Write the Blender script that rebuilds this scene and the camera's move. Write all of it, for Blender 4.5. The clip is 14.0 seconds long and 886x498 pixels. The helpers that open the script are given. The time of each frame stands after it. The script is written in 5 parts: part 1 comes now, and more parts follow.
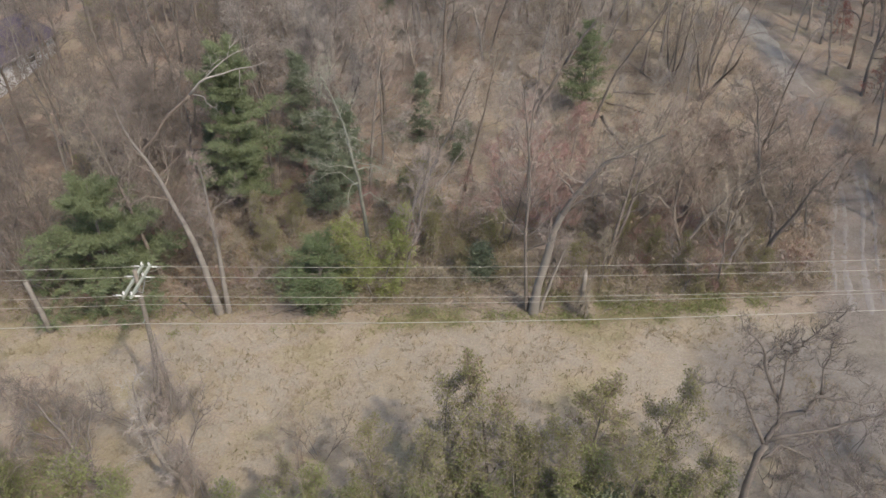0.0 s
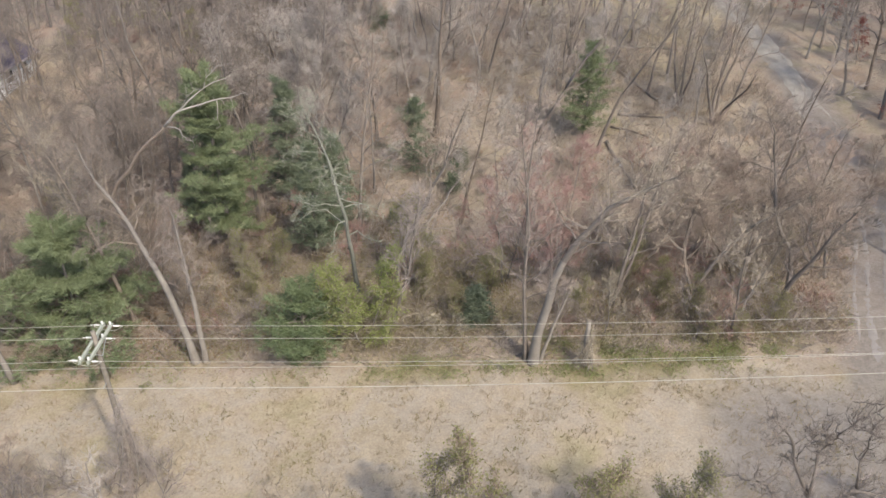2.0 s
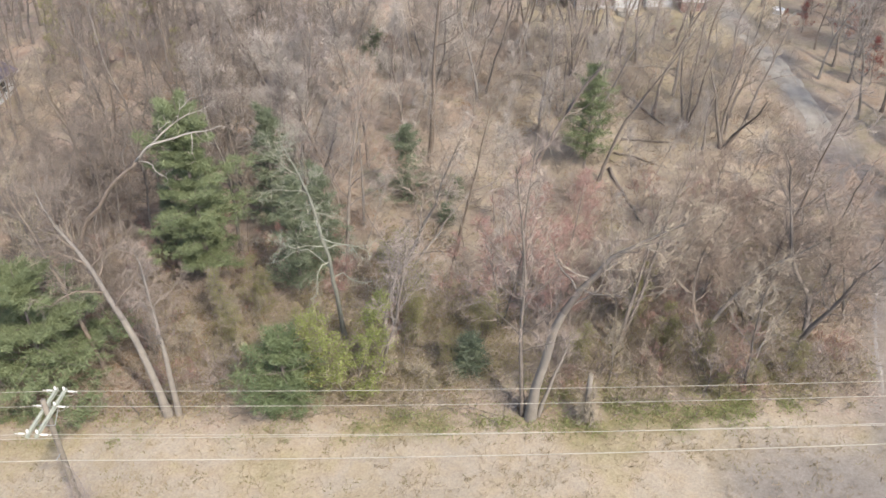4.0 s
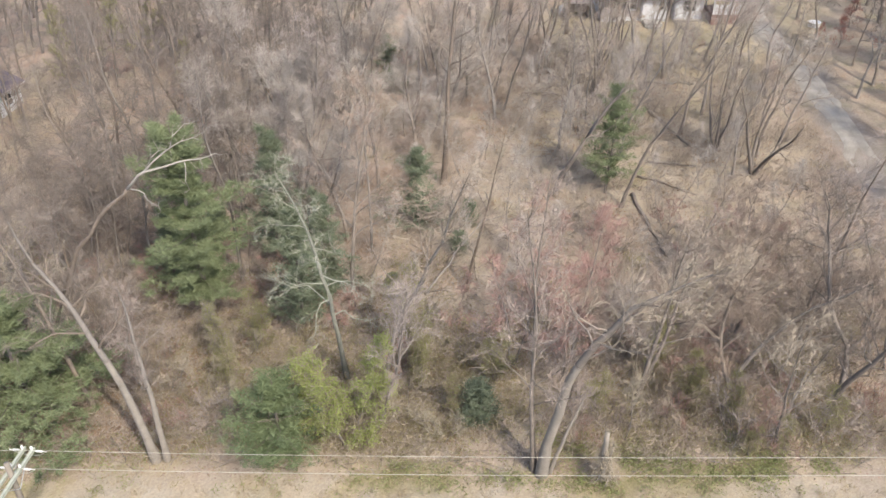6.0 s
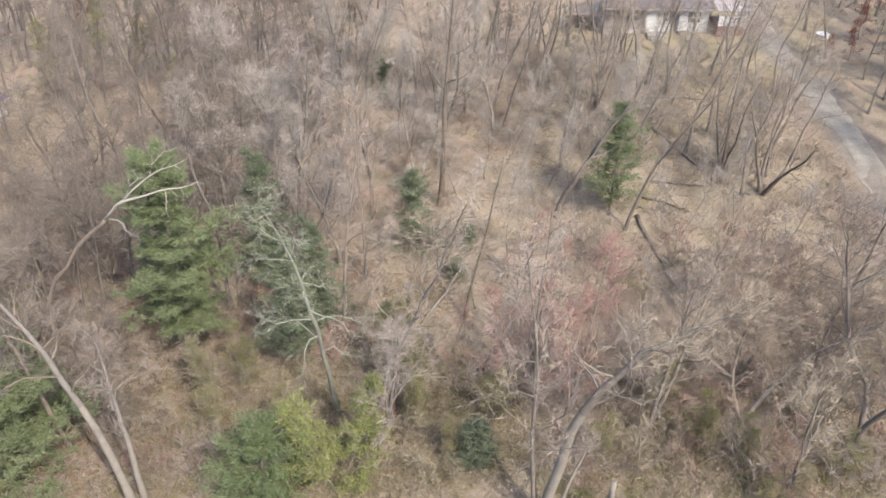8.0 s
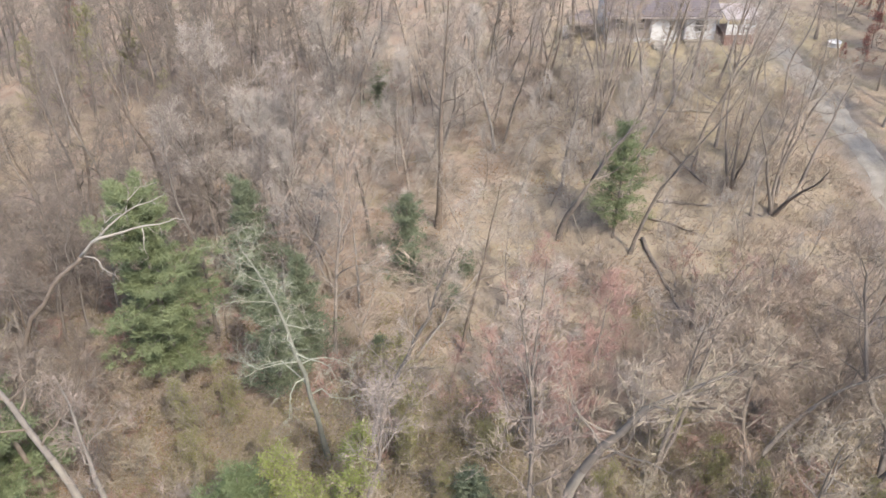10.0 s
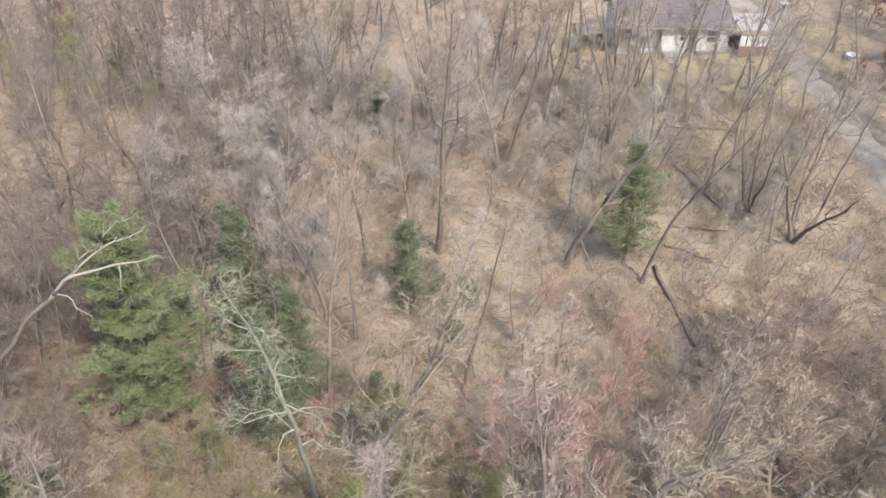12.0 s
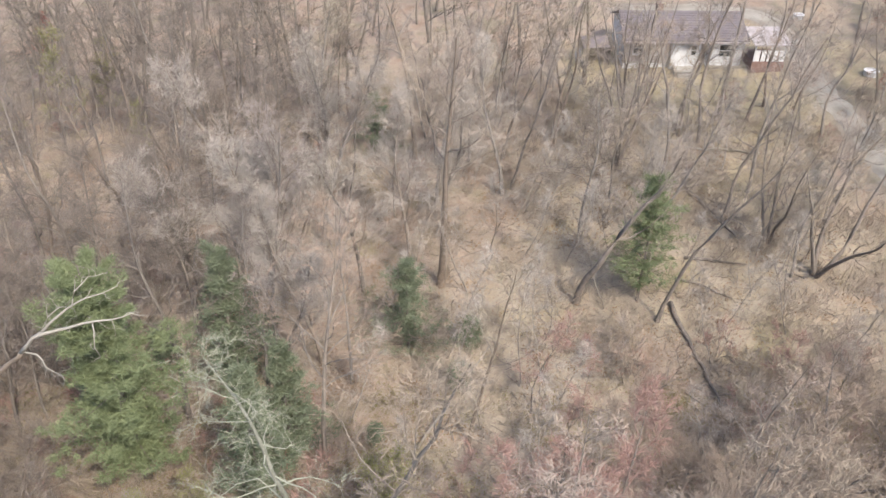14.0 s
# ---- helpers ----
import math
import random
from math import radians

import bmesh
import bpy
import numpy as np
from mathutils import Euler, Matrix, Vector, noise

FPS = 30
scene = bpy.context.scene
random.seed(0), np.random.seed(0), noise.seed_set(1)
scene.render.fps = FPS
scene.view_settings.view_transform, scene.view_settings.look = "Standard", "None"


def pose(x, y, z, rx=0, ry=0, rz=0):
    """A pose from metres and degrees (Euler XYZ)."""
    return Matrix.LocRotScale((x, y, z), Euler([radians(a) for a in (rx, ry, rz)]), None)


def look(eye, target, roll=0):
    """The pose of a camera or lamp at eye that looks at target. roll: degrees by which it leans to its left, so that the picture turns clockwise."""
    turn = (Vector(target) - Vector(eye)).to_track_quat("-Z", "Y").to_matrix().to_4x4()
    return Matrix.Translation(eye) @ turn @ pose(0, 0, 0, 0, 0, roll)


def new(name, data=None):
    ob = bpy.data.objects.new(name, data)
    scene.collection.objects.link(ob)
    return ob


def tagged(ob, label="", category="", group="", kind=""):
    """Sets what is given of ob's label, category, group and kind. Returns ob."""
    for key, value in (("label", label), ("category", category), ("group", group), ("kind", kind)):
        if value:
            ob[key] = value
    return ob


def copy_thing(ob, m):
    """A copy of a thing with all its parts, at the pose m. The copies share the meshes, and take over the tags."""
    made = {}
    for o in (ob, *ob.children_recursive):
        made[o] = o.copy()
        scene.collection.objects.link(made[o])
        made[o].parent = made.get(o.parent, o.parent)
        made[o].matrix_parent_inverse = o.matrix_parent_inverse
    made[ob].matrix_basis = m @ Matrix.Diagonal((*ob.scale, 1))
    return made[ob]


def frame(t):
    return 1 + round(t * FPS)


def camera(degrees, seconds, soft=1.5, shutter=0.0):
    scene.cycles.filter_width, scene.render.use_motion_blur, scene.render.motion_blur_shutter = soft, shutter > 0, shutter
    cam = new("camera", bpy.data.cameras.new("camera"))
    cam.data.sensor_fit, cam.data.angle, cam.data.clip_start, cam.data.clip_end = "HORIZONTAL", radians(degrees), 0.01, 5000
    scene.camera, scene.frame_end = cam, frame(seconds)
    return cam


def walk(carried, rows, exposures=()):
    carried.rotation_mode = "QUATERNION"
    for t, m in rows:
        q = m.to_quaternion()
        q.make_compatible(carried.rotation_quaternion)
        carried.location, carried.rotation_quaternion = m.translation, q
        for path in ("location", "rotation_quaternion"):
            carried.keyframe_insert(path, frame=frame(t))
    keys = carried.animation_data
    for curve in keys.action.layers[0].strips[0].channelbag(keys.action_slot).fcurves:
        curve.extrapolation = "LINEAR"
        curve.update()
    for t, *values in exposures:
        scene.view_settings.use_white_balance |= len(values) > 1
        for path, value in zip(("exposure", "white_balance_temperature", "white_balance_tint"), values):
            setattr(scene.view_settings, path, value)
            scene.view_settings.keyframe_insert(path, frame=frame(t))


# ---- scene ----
cam = camera(57.0, 14.0, soft=1.5)
PATH = [
    (0, (-0.093, 2.913, 34.637), (-0.095, 4.568, 33.513), 1.1),
    (0.5, (0.004, 4.023, 34.628), (0.0, 5.679, 33.506), 1.0),
    (1, (0.164, 5.2, 34.649), (0.157, 6.857, 33.528), 0.9),
    (1.5, (0.341, 6.443, 34.66), (0.332, 8.1, 33.54), 0.9),
    (2, (0.501, 7.688, 34.686), (0.492, 9.345, 33.566), 0.9),
    (2.5, (0.726, 8.863, 34.71), (0.714, 10.52, 33.591), 0.8),
    (3, (0.938, 10.03, 34.706), (0.923, 11.689, 33.589), 0.8),
    (3.5, (1.063, 11.143, 34.667), (1.049, 12.804, 33.552), 0.8),
    (3.7, (1.071, 11.501, 34.662), (1.059, 13.164, 33.55), 0.8),
    (5.8, (1.872, 15.771, 34.649), (1.802, 17.431, 33.535), 0.6),
    (6, (1.91, 16.092, 34.656), (1.838, 17.752, 33.543), 0.5),
    (6.5, (2.004, 16.804, 34.626), (1.93, 18.466, 33.517), 0.4),
    (7, (2.029, 17.529, 34.613), (1.954, 19.193, 33.506), 0.3),
    (7.5, (2.064, 18.246, 34.586), (1.988, 19.911, 33.481), 0.3),
    (8, (2.077, 19.052, 34.537), (2.002, 20.718, 33.433), 0.3),
    (8.2, (2.097, 19.409, 34.533), (2.022, 21.074, 33.428), 0.2),
    (10.3, (2.825, 22.67, 34.947), (2.728, 24.331, 33.837), -0.5),
    (10.5, (2.837, 23.028, 34.939), (2.739, 24.688, 33.828), -0.4),
    (11, (2.723, 23.978, 34.895), (2.627, 25.638, 33.784), -0.3),
    (11.5, (2.541, 24.97, 34.879), (2.448, 26.629, 33.766), -0.2),
    (12, (2.366, 26.037, 34.887), (2.274, 27.694, 33.772), -0.0),
    (12.5, (2.259, 27.068, 34.918), (2.165, 28.726, 33.802), -0.1),
    (13, (2.131, 28.083, 34.984), (2.039, 29.739, 33.867), -0.1),
    (13.5, (1.925, 29.134, 35.049), (1.838, 30.789, 33.929), 0.1),
    (14, (1.74, 30.247, 35.086), (1.657, 31.901, 33.964), 0.2),
]
walk(cam, [(t, look(eye, target, roll)) for t, eye, target, roll in PATH],
     [(0, 0.57), (0.8, 0.70), (1.6, 0.89), (2.4, 1.05), (3.2, 1.17), (6, 1.26), (8, 1.29), (10.5, 1.32), (14, 1.29)])

# ---- light ----
SUN = Vector((5.1, -6.8, 9.8)).normalized()
world = bpy.data.worlds.new("sky")
scene.world = world
world.use_nodes = True
wn = world.node_tree
wn.nodes.clear()
sky = wn.nodes.new("ShaderNodeTexSky")
sky.sky_type = "NISHITA"
sky.sun_disc = False
sky.sun_elevation = math.asin(SUN.z)
sky.sun_rotation = math.atan2(SUN.x, SUN.y)
sky.dust_density, sky.air_density = 3.0, 1.0
sky_bg = wn.nodes.new("ShaderNodeBackground")
sky_bg.inputs[1].default_value = 0.15
sky_out = wn.nodes.new("ShaderNodeOutputWorld")
wn.links.new(sky.outputs[0], sky_bg.inputs[0])
wn.links.new(sky_bg.outputs[0], sky_out.inputs[0])
sun_data = bpy.data.lights.new("sun", "SUN")
sun_data.energy, sun_data.angle, sun_data.color = 2.0, radians(1.5), (1.0, 0.9, 0.74)
sun = new("sun", sun_data)
sun.matrix_world = look((0, 0, 90), Vector((0, 0, 90)) - SUN)


# ---- materials ----
def material(name, rough=0.9):
    m = bpy.data.materials.new(name)
    m.use_nodes = True
    nt = m.node_tree
    b = nt.nodes["Principled BSDF"]
    b.inputs["Roughness"].default_value = rough
    b.inputs["Specular IOR Level"].default_value = 0.2
    return m, nt, b


def node(nt, kind, **values):
    n = nt.nodes.new(kind)
    for k, v in values.items():
        n.inputs[k].default_value = v
    return n


def ramp(nt, fac, stops):
    r = nt.nodes.new("ShaderNodeValToRGB")
    e = r.color_ramp.elements
    while len(e) < len(stops):
        e.new(0.5)
    for el, (p, c) in zip(e, stops):
        el.position, el.color = p, (*c, 1)
    nt.links.new(fac, r.inputs[0])
    return r.outputs[0]


def mix(nt, fac, a, b, mode="MIX"):
    m = nt.nodes.new("ShaderNodeMix")
    m.data_type, m.blend_type = "RGBA", mode
    for src, i in ((fac, 0), (a, 6), (b, 7)):
        if isinstance(src, (int, float)):
            m.inputs[i].default_value = src
        elif isinstance(src, tuple):
            m.inputs[i].default_value = (*src, 1)
        else:
            nt.links.new(src, m.inputs[i])
    return m.outputs[2]


def noise_tex(nt, co, scale, detail=4.0, rough=0.6):
    n = node(nt, "ShaderNodeTexNoise", Scale=scale, Detail=detail, Roughness=rough)
    nt.links.new(co, n.inputs["Vector"])
    return n.outputs["Fac"]


def relief(nt, b, fac, strength, distance):
    n = node(nt, "ShaderNodeBump", Strength=strength, Distance=distance)
    nt.links.new(fac, n.inputs["Height"])
    nt.links.new(n.outputs[0], b.inputs["Normal"])


def varied(name, dark, light, scale=6.0, rough=0.9, bump=0.3, tints=(), fine=40.0):
    """A surface with two scales of grain; tints: colours between which whole objects vary."""
    m, nt, b = material(name, rough)
    co = nt.nodes.new("ShaderNodeTexCoord").outputs["Object"]
    big, small = noise_tex(nt, co, scale), noise_tex(nt, co, fine, 3)
    col = ramp(nt, big, [(0.3, dark), (0.7, light)])
    col = mix(nt, 0.5, col, ramp(nt, small, [(0.3, dark), (0.7, light)]))
    if tints:
        info = nt.nodes.new("ShaderNodeObjectInfo").outputs["Random"]
        col = mix(nt, 1.0, col, ramp(nt, info, [(i / max(1, len(tints) - 1), t) for i, t in enumerate(tints)]), "MULTIPLY")
    nt.links.new(col, b.inputs["Base Color"])
    relief(nt, b, small, bump, 0.02)
    return m


BARK = varied("bark", (0.12, 0.108, 0.099), (0.24, 0.222, 0.207), 2.0, tints=((0.75, 0.72, 0.7), (1.0, 1.0, 1.0), (1.1, 1.0, 0.9), (0.8, 0.7, 0.62)))
PALE_BARK = varied("pale bark", (0.146, 0.132, 0.116), (0.27, 0.248, 0.221), 1.5)
BLEACHED = varied("bleached wood", (0.23, 0.214, 0.189), (0.357, 0.337, 0.306), 1.5)
LICHEN_BARK = varied("lichen bark", (0.12, 0.123, 0.102), (0.234, 0.237, 0.204), 1.5)
DARK_BARK = varied("dark bark", (0.1, 0.087, 0.077), (0.22, 0.192, 0.172), 2.0)
TWIG = varied("twigs", (0.204, 0.174, 0.148), (0.339, 0.297, 0.256), 0.7, bump=0.0, tints=((0.85, 0.82, 0.84), (1.02, 1.02, 1.08), (0.98, 0.86, 0.8), (0.92, 0.95, 0.84), (1.12, 1.08, 1.04), (0.9, 0.9, 0.98), (1.05, 1.0, 0.88)))
GREY_TWIG = varied("pale grey twigs", (0.25, 0.222, 0.2), (0.38, 0.343, 0.312), 0.7, bump=0.0)
RUST = varied("dead rust-brown leaves", (0.18, 0.102, 0.054), (0.3, 0.198, 0.12), 1.5, bump=0.0)
WEED = varied("olive weeds", (0.144, 0.135, 0.06), (0.258, 0.234, 0.12), 1.5, bump=0.0)
DARK_TWIG = varied("dark twigs", (0.105, 0.088, 0.077), (0.205, 0.176, 0.155), 0.7, bump=0.0)
# paler than bark: sunlight on the upper crowns put into the colour
SUNLIT_LIMB = varied("sunlit grey limbs", (0.162, 0.147, 0.135), (0.324, 0.3, 0.273), 1.2, tints=((0.8, 0.77, 0.75), (1.0, 1.0, 1.0), (1.12, 1.08, 1.0), (0.7, 0.64, 0.6)))
WARM_TWIG = varied("brown twigs", (0.235, 0.185, 0.15), (0.37, 0.3, 0.245), 0.7, bump=0.0)
RED_LEAF = varied("red spring leaves", (0.18, 0.042, 0.036), (0.3, 0.102, 0.084), 1.2, bump=0.0)
RED_TWIG = varied("reddish twigs", (0.21, 0.125, 0.11), (0.33, 0.22, 0.195), 0.7, bump=0.0)
LICHEN_TWIG = varied("lichen-covered twigs", (0.19, 0.198, 0.158), (0.33, 0.34, 0.28), 0.7, bump=0.0)
BUD = varied("spring leaves", (0.165, 0.183, 0.072), (0.288, 0.312, 0.153), 1.2, 0.7, 0.0)
LIME = varied("lime-green leaves", (0.184, 0.216, 0.064), (0.331, 0.368, 0.138), 1.2, 0.7, 0.0)
STRAW = varied("straw and young shoots", (0.216, 0.192, 0.102), (0.342, 0.306, 0.186), 1.5, bump=0.0)
OLIVE = varied("young olive leaves", (0.165, 0.168, 0.066), (0.295, 0.29, 0.14), 1.2, 0.7, 0.0)
NEEDLE = varied("pine needles", (0.108, 0.132, 0.07), (0.232, 0.272, 0.152), 0.8, 0.65, 0.0)
JUNIPER = varied("deep green juniper", (0.088, 0.117, 0.06), (0.2, 0.245, 0.13), 0.8, 0.65, 0.0)
NEEDLE_DARK = varied("juniper needles", (0.096, 0.117, 0.078), (0.21, 0.24, 0.162), 0.8, 0.65, 0.0)
DRY_GRASS = varied("dry grass", (0.204, 0.162, 0.102), (0.336, 0.282, 0.198), 1.5, bump=0.0)
CUT_WOOD = varied("weathered wood", (0.18, 0.162, 0.132), (0.33, 0.3, 0.258), 3.0)
POLE_WOOD = varied("pole wood", (0.144, 0.126, 0.105), (0.228, 0.204, 0.174), 3.0)
ARM_WOOD = varied("grey-green crossarm wood", (0.228, 0.246, 0.204), (0.36, 0.378, 0.318), 4.0)
PORCELAIN = varied("porcelain", (0.5, 0.5, 0.48), (0.62, 0.62, 0.6), 4.0, 0.35, 0.0)
WIRE = varied("aluminium wire", (0.3, 0.288, 0.252), (0.408, 0.39, 0.342), 1.0, 0.45, 0.0)
STEEL = varied("galvanised steel", (0.217, 0.229, 0.236), (0.31, 0.322, 0.329), 5.0, 0.5, 0.05)
SIDING = varied("white siding", (0.46, 0.47, 0.49), (0.64, 0.65, 0.68), 0.8, 0.6, 0.05)
# darker siding, with the shade on set-back walls put into its colour
SHADED_PINK_SIDING = varied("shaded pink-grey siding", (0.27, 0.245, 0.25), (0.38, 0.35, 0.355), 0.8, 0.7, 0.05)
ROOF = varied("asphalt shingles", (0.1, 0.088, 0.096), (0.165, 0.148, 0.158), 1.0, 0.9, 0.3)
ROOF_VIOLET = varied("violet-grey shingles", (0.062, 0.053, 0.069), (0.124, 0.108, 0.133), 1.0, 0.9, 0.3)
BRICK = varied("red brick", (0.15, 0.095, 0.085), (0.23, 0.155, 0.14), 3.0, 0.9, 0.3)
CONCRETE = varied("concrete", (0.248, 0.236, 0.217), (0.347, 0.335, 0.31), 1.5, 0.9, 0.2)


def thin(mat, share=0.25):
    """Lets light through, as thin leaves do."""
    nt = mat.node_tree
    b = nt.nodes["Principled BSDF"]
    tr = nt.nodes.new("ShaderNodeBsdfTranslucent")
    ms = nt.nodes.new("ShaderNodeMixShader")
    ms.inputs[0].default_value = share
    nt.links.new(b.inputs["Base Color"].links[0].from_socket, tr.inputs[0])
    nt.links.new(b.outputs[0], ms.inputs[1])
    nt.links.new(tr.outputs[0], ms.inputs[2])
    nt.links.new(ms.outputs[0], nt.nodes["Material Output"].inputs[0])


for leafy_mat in (BUD, OLIVE, LIME, STRAW, RUST, WEED, RED_LEAF):
    thin(leafy_mat, 0.35)
thin(NEEDLE, 0.18)
thin(JUNIPER, 0.18)
thin(NEEDLE_DARK, 0.18)
PANE, _nt, _b = material("window glass", 0.08)
_b.inputs["Base Color"].default_value = (0.03, 0.035, 0.04, 1)
_b.inputs["Specular IOR Level"].default_value = 0.6


def ground_material():
    m, nt, b = material("leaf litter and dry grass", 0.95)
    co = nt.nodes.new("ShaderNodeTexCoord").outputs["Object"]
    zone = nt.nodes.new("ShaderNodeVertexColor")
    zone.layer_name = "zone"
    sep = nt.nodes.new("ShaderNodeSeparateColor")
    nt.links.new(zone.outputs[0], sep.inputs[0])
    broad, mid, fine = noise_tex(nt, co, 0.17, 6, 0.65), noise_tex(nt, co, 0.9, 6, 0.7), noise_tex(nt, co, 7.0, 4, 0.75)
    speck = node(nt, "ShaderNodeTexVoronoi", Scale=9.0)
    nt.links.new(co, speck.inputs["Vector"])
    litter = ramp(nt, mid, [(0.25, (0.152, 0.125, 0.103)), (0.5, (0.272, 0.226, 0.19)), (0.75, (0.385, 0.335, 0.292))])
    patch = noise_tex(nt, co, 0.32, 5, 0.65)
    litter = mix(nt, 0.65, litter, ramp(nt, patch, [(0.3, (0.21, 0.195, 0.11)), (0.42, (0.285, 0.24, 0.18)), (0.52, (0.36, 0.288, 0.238)), (0.62, (0.32, 0.222, 0.165)), (0.75, (0.235, 0.178, 0.13))]))
    grass = ramp(nt, mid, [(0.25, (0.211, 0.174, 0.119)), (0.5, (0.33, 0.278, 0.207)), (0.75, (0.418, 0.368, 0.294))])
    grass = mix(nt, 0.62, grass, ramp(nt, broad, [(0.3, (0.266, 0.242, 0.133)), (0.4, (0.351, 0.304, 0.195)), (0.47, (0.38, 0.318, 0.242)), (0.54, (0.356, 0.318, 0.266)), (0.6, (0.366, 0.309, 0.223)), (0.68, (0.304, 0.257, 0.19)), (0.76, (0.252, 0.233, 0.133))]))
    lawn = ramp(nt, mid, [(0.3, (0.235, 0.2, 0.125)), (0.7, (0.38, 0.33, 0.23))])
    moss = ramp(nt, fine, [(0.3, (0.12, 0.114, 0.03)), (0.7, (0.216, 0.198, 0.072))])
    col = mix(nt, sep.outputs[0], litter, grass)
    col = mix(nt, sep.outputs[1], col, lawn)
    col = mix(nt, sep.outputs[2], col, moss)
    col = mix(nt, zone.outputs["Alpha"], col, ramp(nt, mid, [(0.3, (0.156, 0.141, 0.129)), (0.7, (0.24, 0.222, 0.207))]))
    col = mix(nt, 0.42, col, ramp(nt, fine, [(0.3, (0.42, 0.42, 0.42)), (0.5, (0.75, 0.75, 0.75)), (0.72, (1.0, 1.0, 1.0))]), "MULTIPLY")
    col = mix(nt, 0.22, col, ramp(nt, speck.outputs["Color"], [(0.1, (0.35, 0.3, 0.25)), (0.9, (1.0, 1.0, 0.95))]), "MULTIPLY")
    nt.links.new(col, b.inputs["Base Color"])
    relief(nt, b, fine, 0.6, 0.06)
    return m


def gravel_material():
    m, nt, b = material("pale gravel", 0.95)
    co = nt.nodes.new("ShaderNodeTexCoord").outputs["Object"]
    fine, mid = noise_tex(nt, co, 9.0, 4, 0.8), noise_tex(nt, co, 0.6, 4)
    col = ramp(nt, mid, [(0.3, (0.216, 0.198, 0.174)), (0.7, (0.336, 0.318, 0.288))])
    col = mix(nt, 0.5, col, ramp(nt, fine, [(0.3, (0.5, 0.48, 0.45)), (0.7, (1, 1, 1))]), "MULTIPLY")
    nt.links.new(col, b.inputs["Base Color"])
    relief(nt, b, fine, 0.5, 0.03)
    return m


def litter_material():
    m, nt, b = material("fallen leaves", 0.85)
    geo = nt.nodes.new("ShaderNodeNewGeometry")
    col = ramp(nt, geo.outputs["Random Per Island"], [(0.0, (0.15, 0.108, 0.084)), (0.3, (0.246, 0.183, 0.147)), (0.6, (0.294, 0.231, 0.192)), (0.85, (0.324, 0.27, 0.231)), (1.0, (0.276, 0.18, 0.132))])
    nt.links.new(col, b.inputs["Base Color"])
    return m


LITTER = litter_material()
GROUND, GRAVEL = ground_material(), gravel_material()


# ---- mesh helpers ----
class Buf:
    """Vertices and faces of one mesh."""

    def __init__(self):
        self.v, self.f = [], []

    def tube(self, pts, rad, sides=5, cap=False):
        pts = [np.asarray(p, float) for p in pts]
        n0 = len(self.v)
        for i, p in enumerate(pts):
            t = pts[min(i + 1, len(pts) - 1)] - pts[max(i - 1, 0)]
            t = t / (np.linalg.norm(t) + 1e-9)
            ref = np.array((0.0, 0.0, 1.0)) if abs(t[2]) < 0.9 else np.array((1.0, 0.0, 0.0))
            u = np.cross(t, ref)
            u /= np.linalg.norm(u) + 1e-9
            w = np.cross(t, u)
            for k in range(sides):
                a = 2 * math.pi * k / sides
                self.v.append(tuple(p + rad[i] * (math.cos(a) * u + math.sin(a) * w)))
        for i in range(len(pts) - 1):
            for k in range(sides):
                a, b = n0 + i * sides + k, n0 + i * sides + (k + 1) % sides
                self.f.append((a, b, b + sides, a + sides))
        if cap:
            self.f.append(tuple(n0 + k for k in reversed(range(sides))))
            self.f.append(tuple(n0 + (len(pts) - 1) * sides + k for k in range(sides)))

    def sliver(self, p, q, r):
        """A thin three-sided spike from p to q."""
        d = q - p
        ref = np.array((0.0, 0.0, 1.0)) if abs(d[2]) < 0.8 * np.linalg.norm(d) else np.array((1.0, 0.0, 0.0))
        u = np.cross(d, ref)
        u *= r / (np.linalg.norm(u) + 1e-9)
        w = np.cross(d, u)
        w *= r / (np.linalg.norm(w) + 1e-9)
        n = len(self.v)
        self.v += [tuple(p + u), tuple(p - 0.5 * u + 0.87 * w), tuple(p - 0.5 * u - 0.87 * w), tuple(q)]
        self.f += [(n, n + 1, n + 3), (n + 1, n + 2, n + 3), (n + 2, n, n + 3)]

    def twig(self, p, q, r):
        """A hair-thin twig from p to q."""
        d = q - p
        u = np.cross(d, (0.31, -0.77, 0.55) if len(self.v) % 2 else (0.8, 0.4, 0.45))
        u *= r / (np.linalg.norm(u) + 1e-9)
        n = len(self.v)
        self.v += [tuple(p + u), tuple(p - u), tuple(q)]
        self.f.append((n, n + 1, n + 2))

    def leaf(self, p, d, side, length, width):
        """A small leaf."""
        n = len(self.v)
        self.v += [tuple(p + 0.4 * width * side), tuple(p + length * d), tuple(p + 0.45 * length * d - 1.8 * width * side)]
        self.f.append((n, n + 1, n + 2))

    def box(self, x0, y0, z0, x1, y1, z1):
        n = len(self.v)
        self.v += [(x, y, z) for z in (z0, z1) for x, y in ((x0, y0), (x1, y0), (x1, y1), (x0, y1))]
        self.f += [(n + 3, n + 2, n + 1, n), (n + 4, n + 5, n + 6, n + 7)]
        self.f += [(n + k, n + (k + 1) % 4, n + 4 + (k + 1) % 4, n + 4 + k) for k in range(4)]

    def mesh(self, name, mat, smooth=False):
        me = bpy.data.meshes.new(name)
        me.from_pydata(self.v, [], self.f)
        me.materials.append(mat)
        if smooth:
            me.shade_smooth()
        me.update()
        return me


def part(name, buf, mat, parent, label="", smooth=False):
    ob = new(name, buf.mesh(name, mat, smooth))
    ob.parent = parent
    if label:
        tagged(ob, label)
    return ob


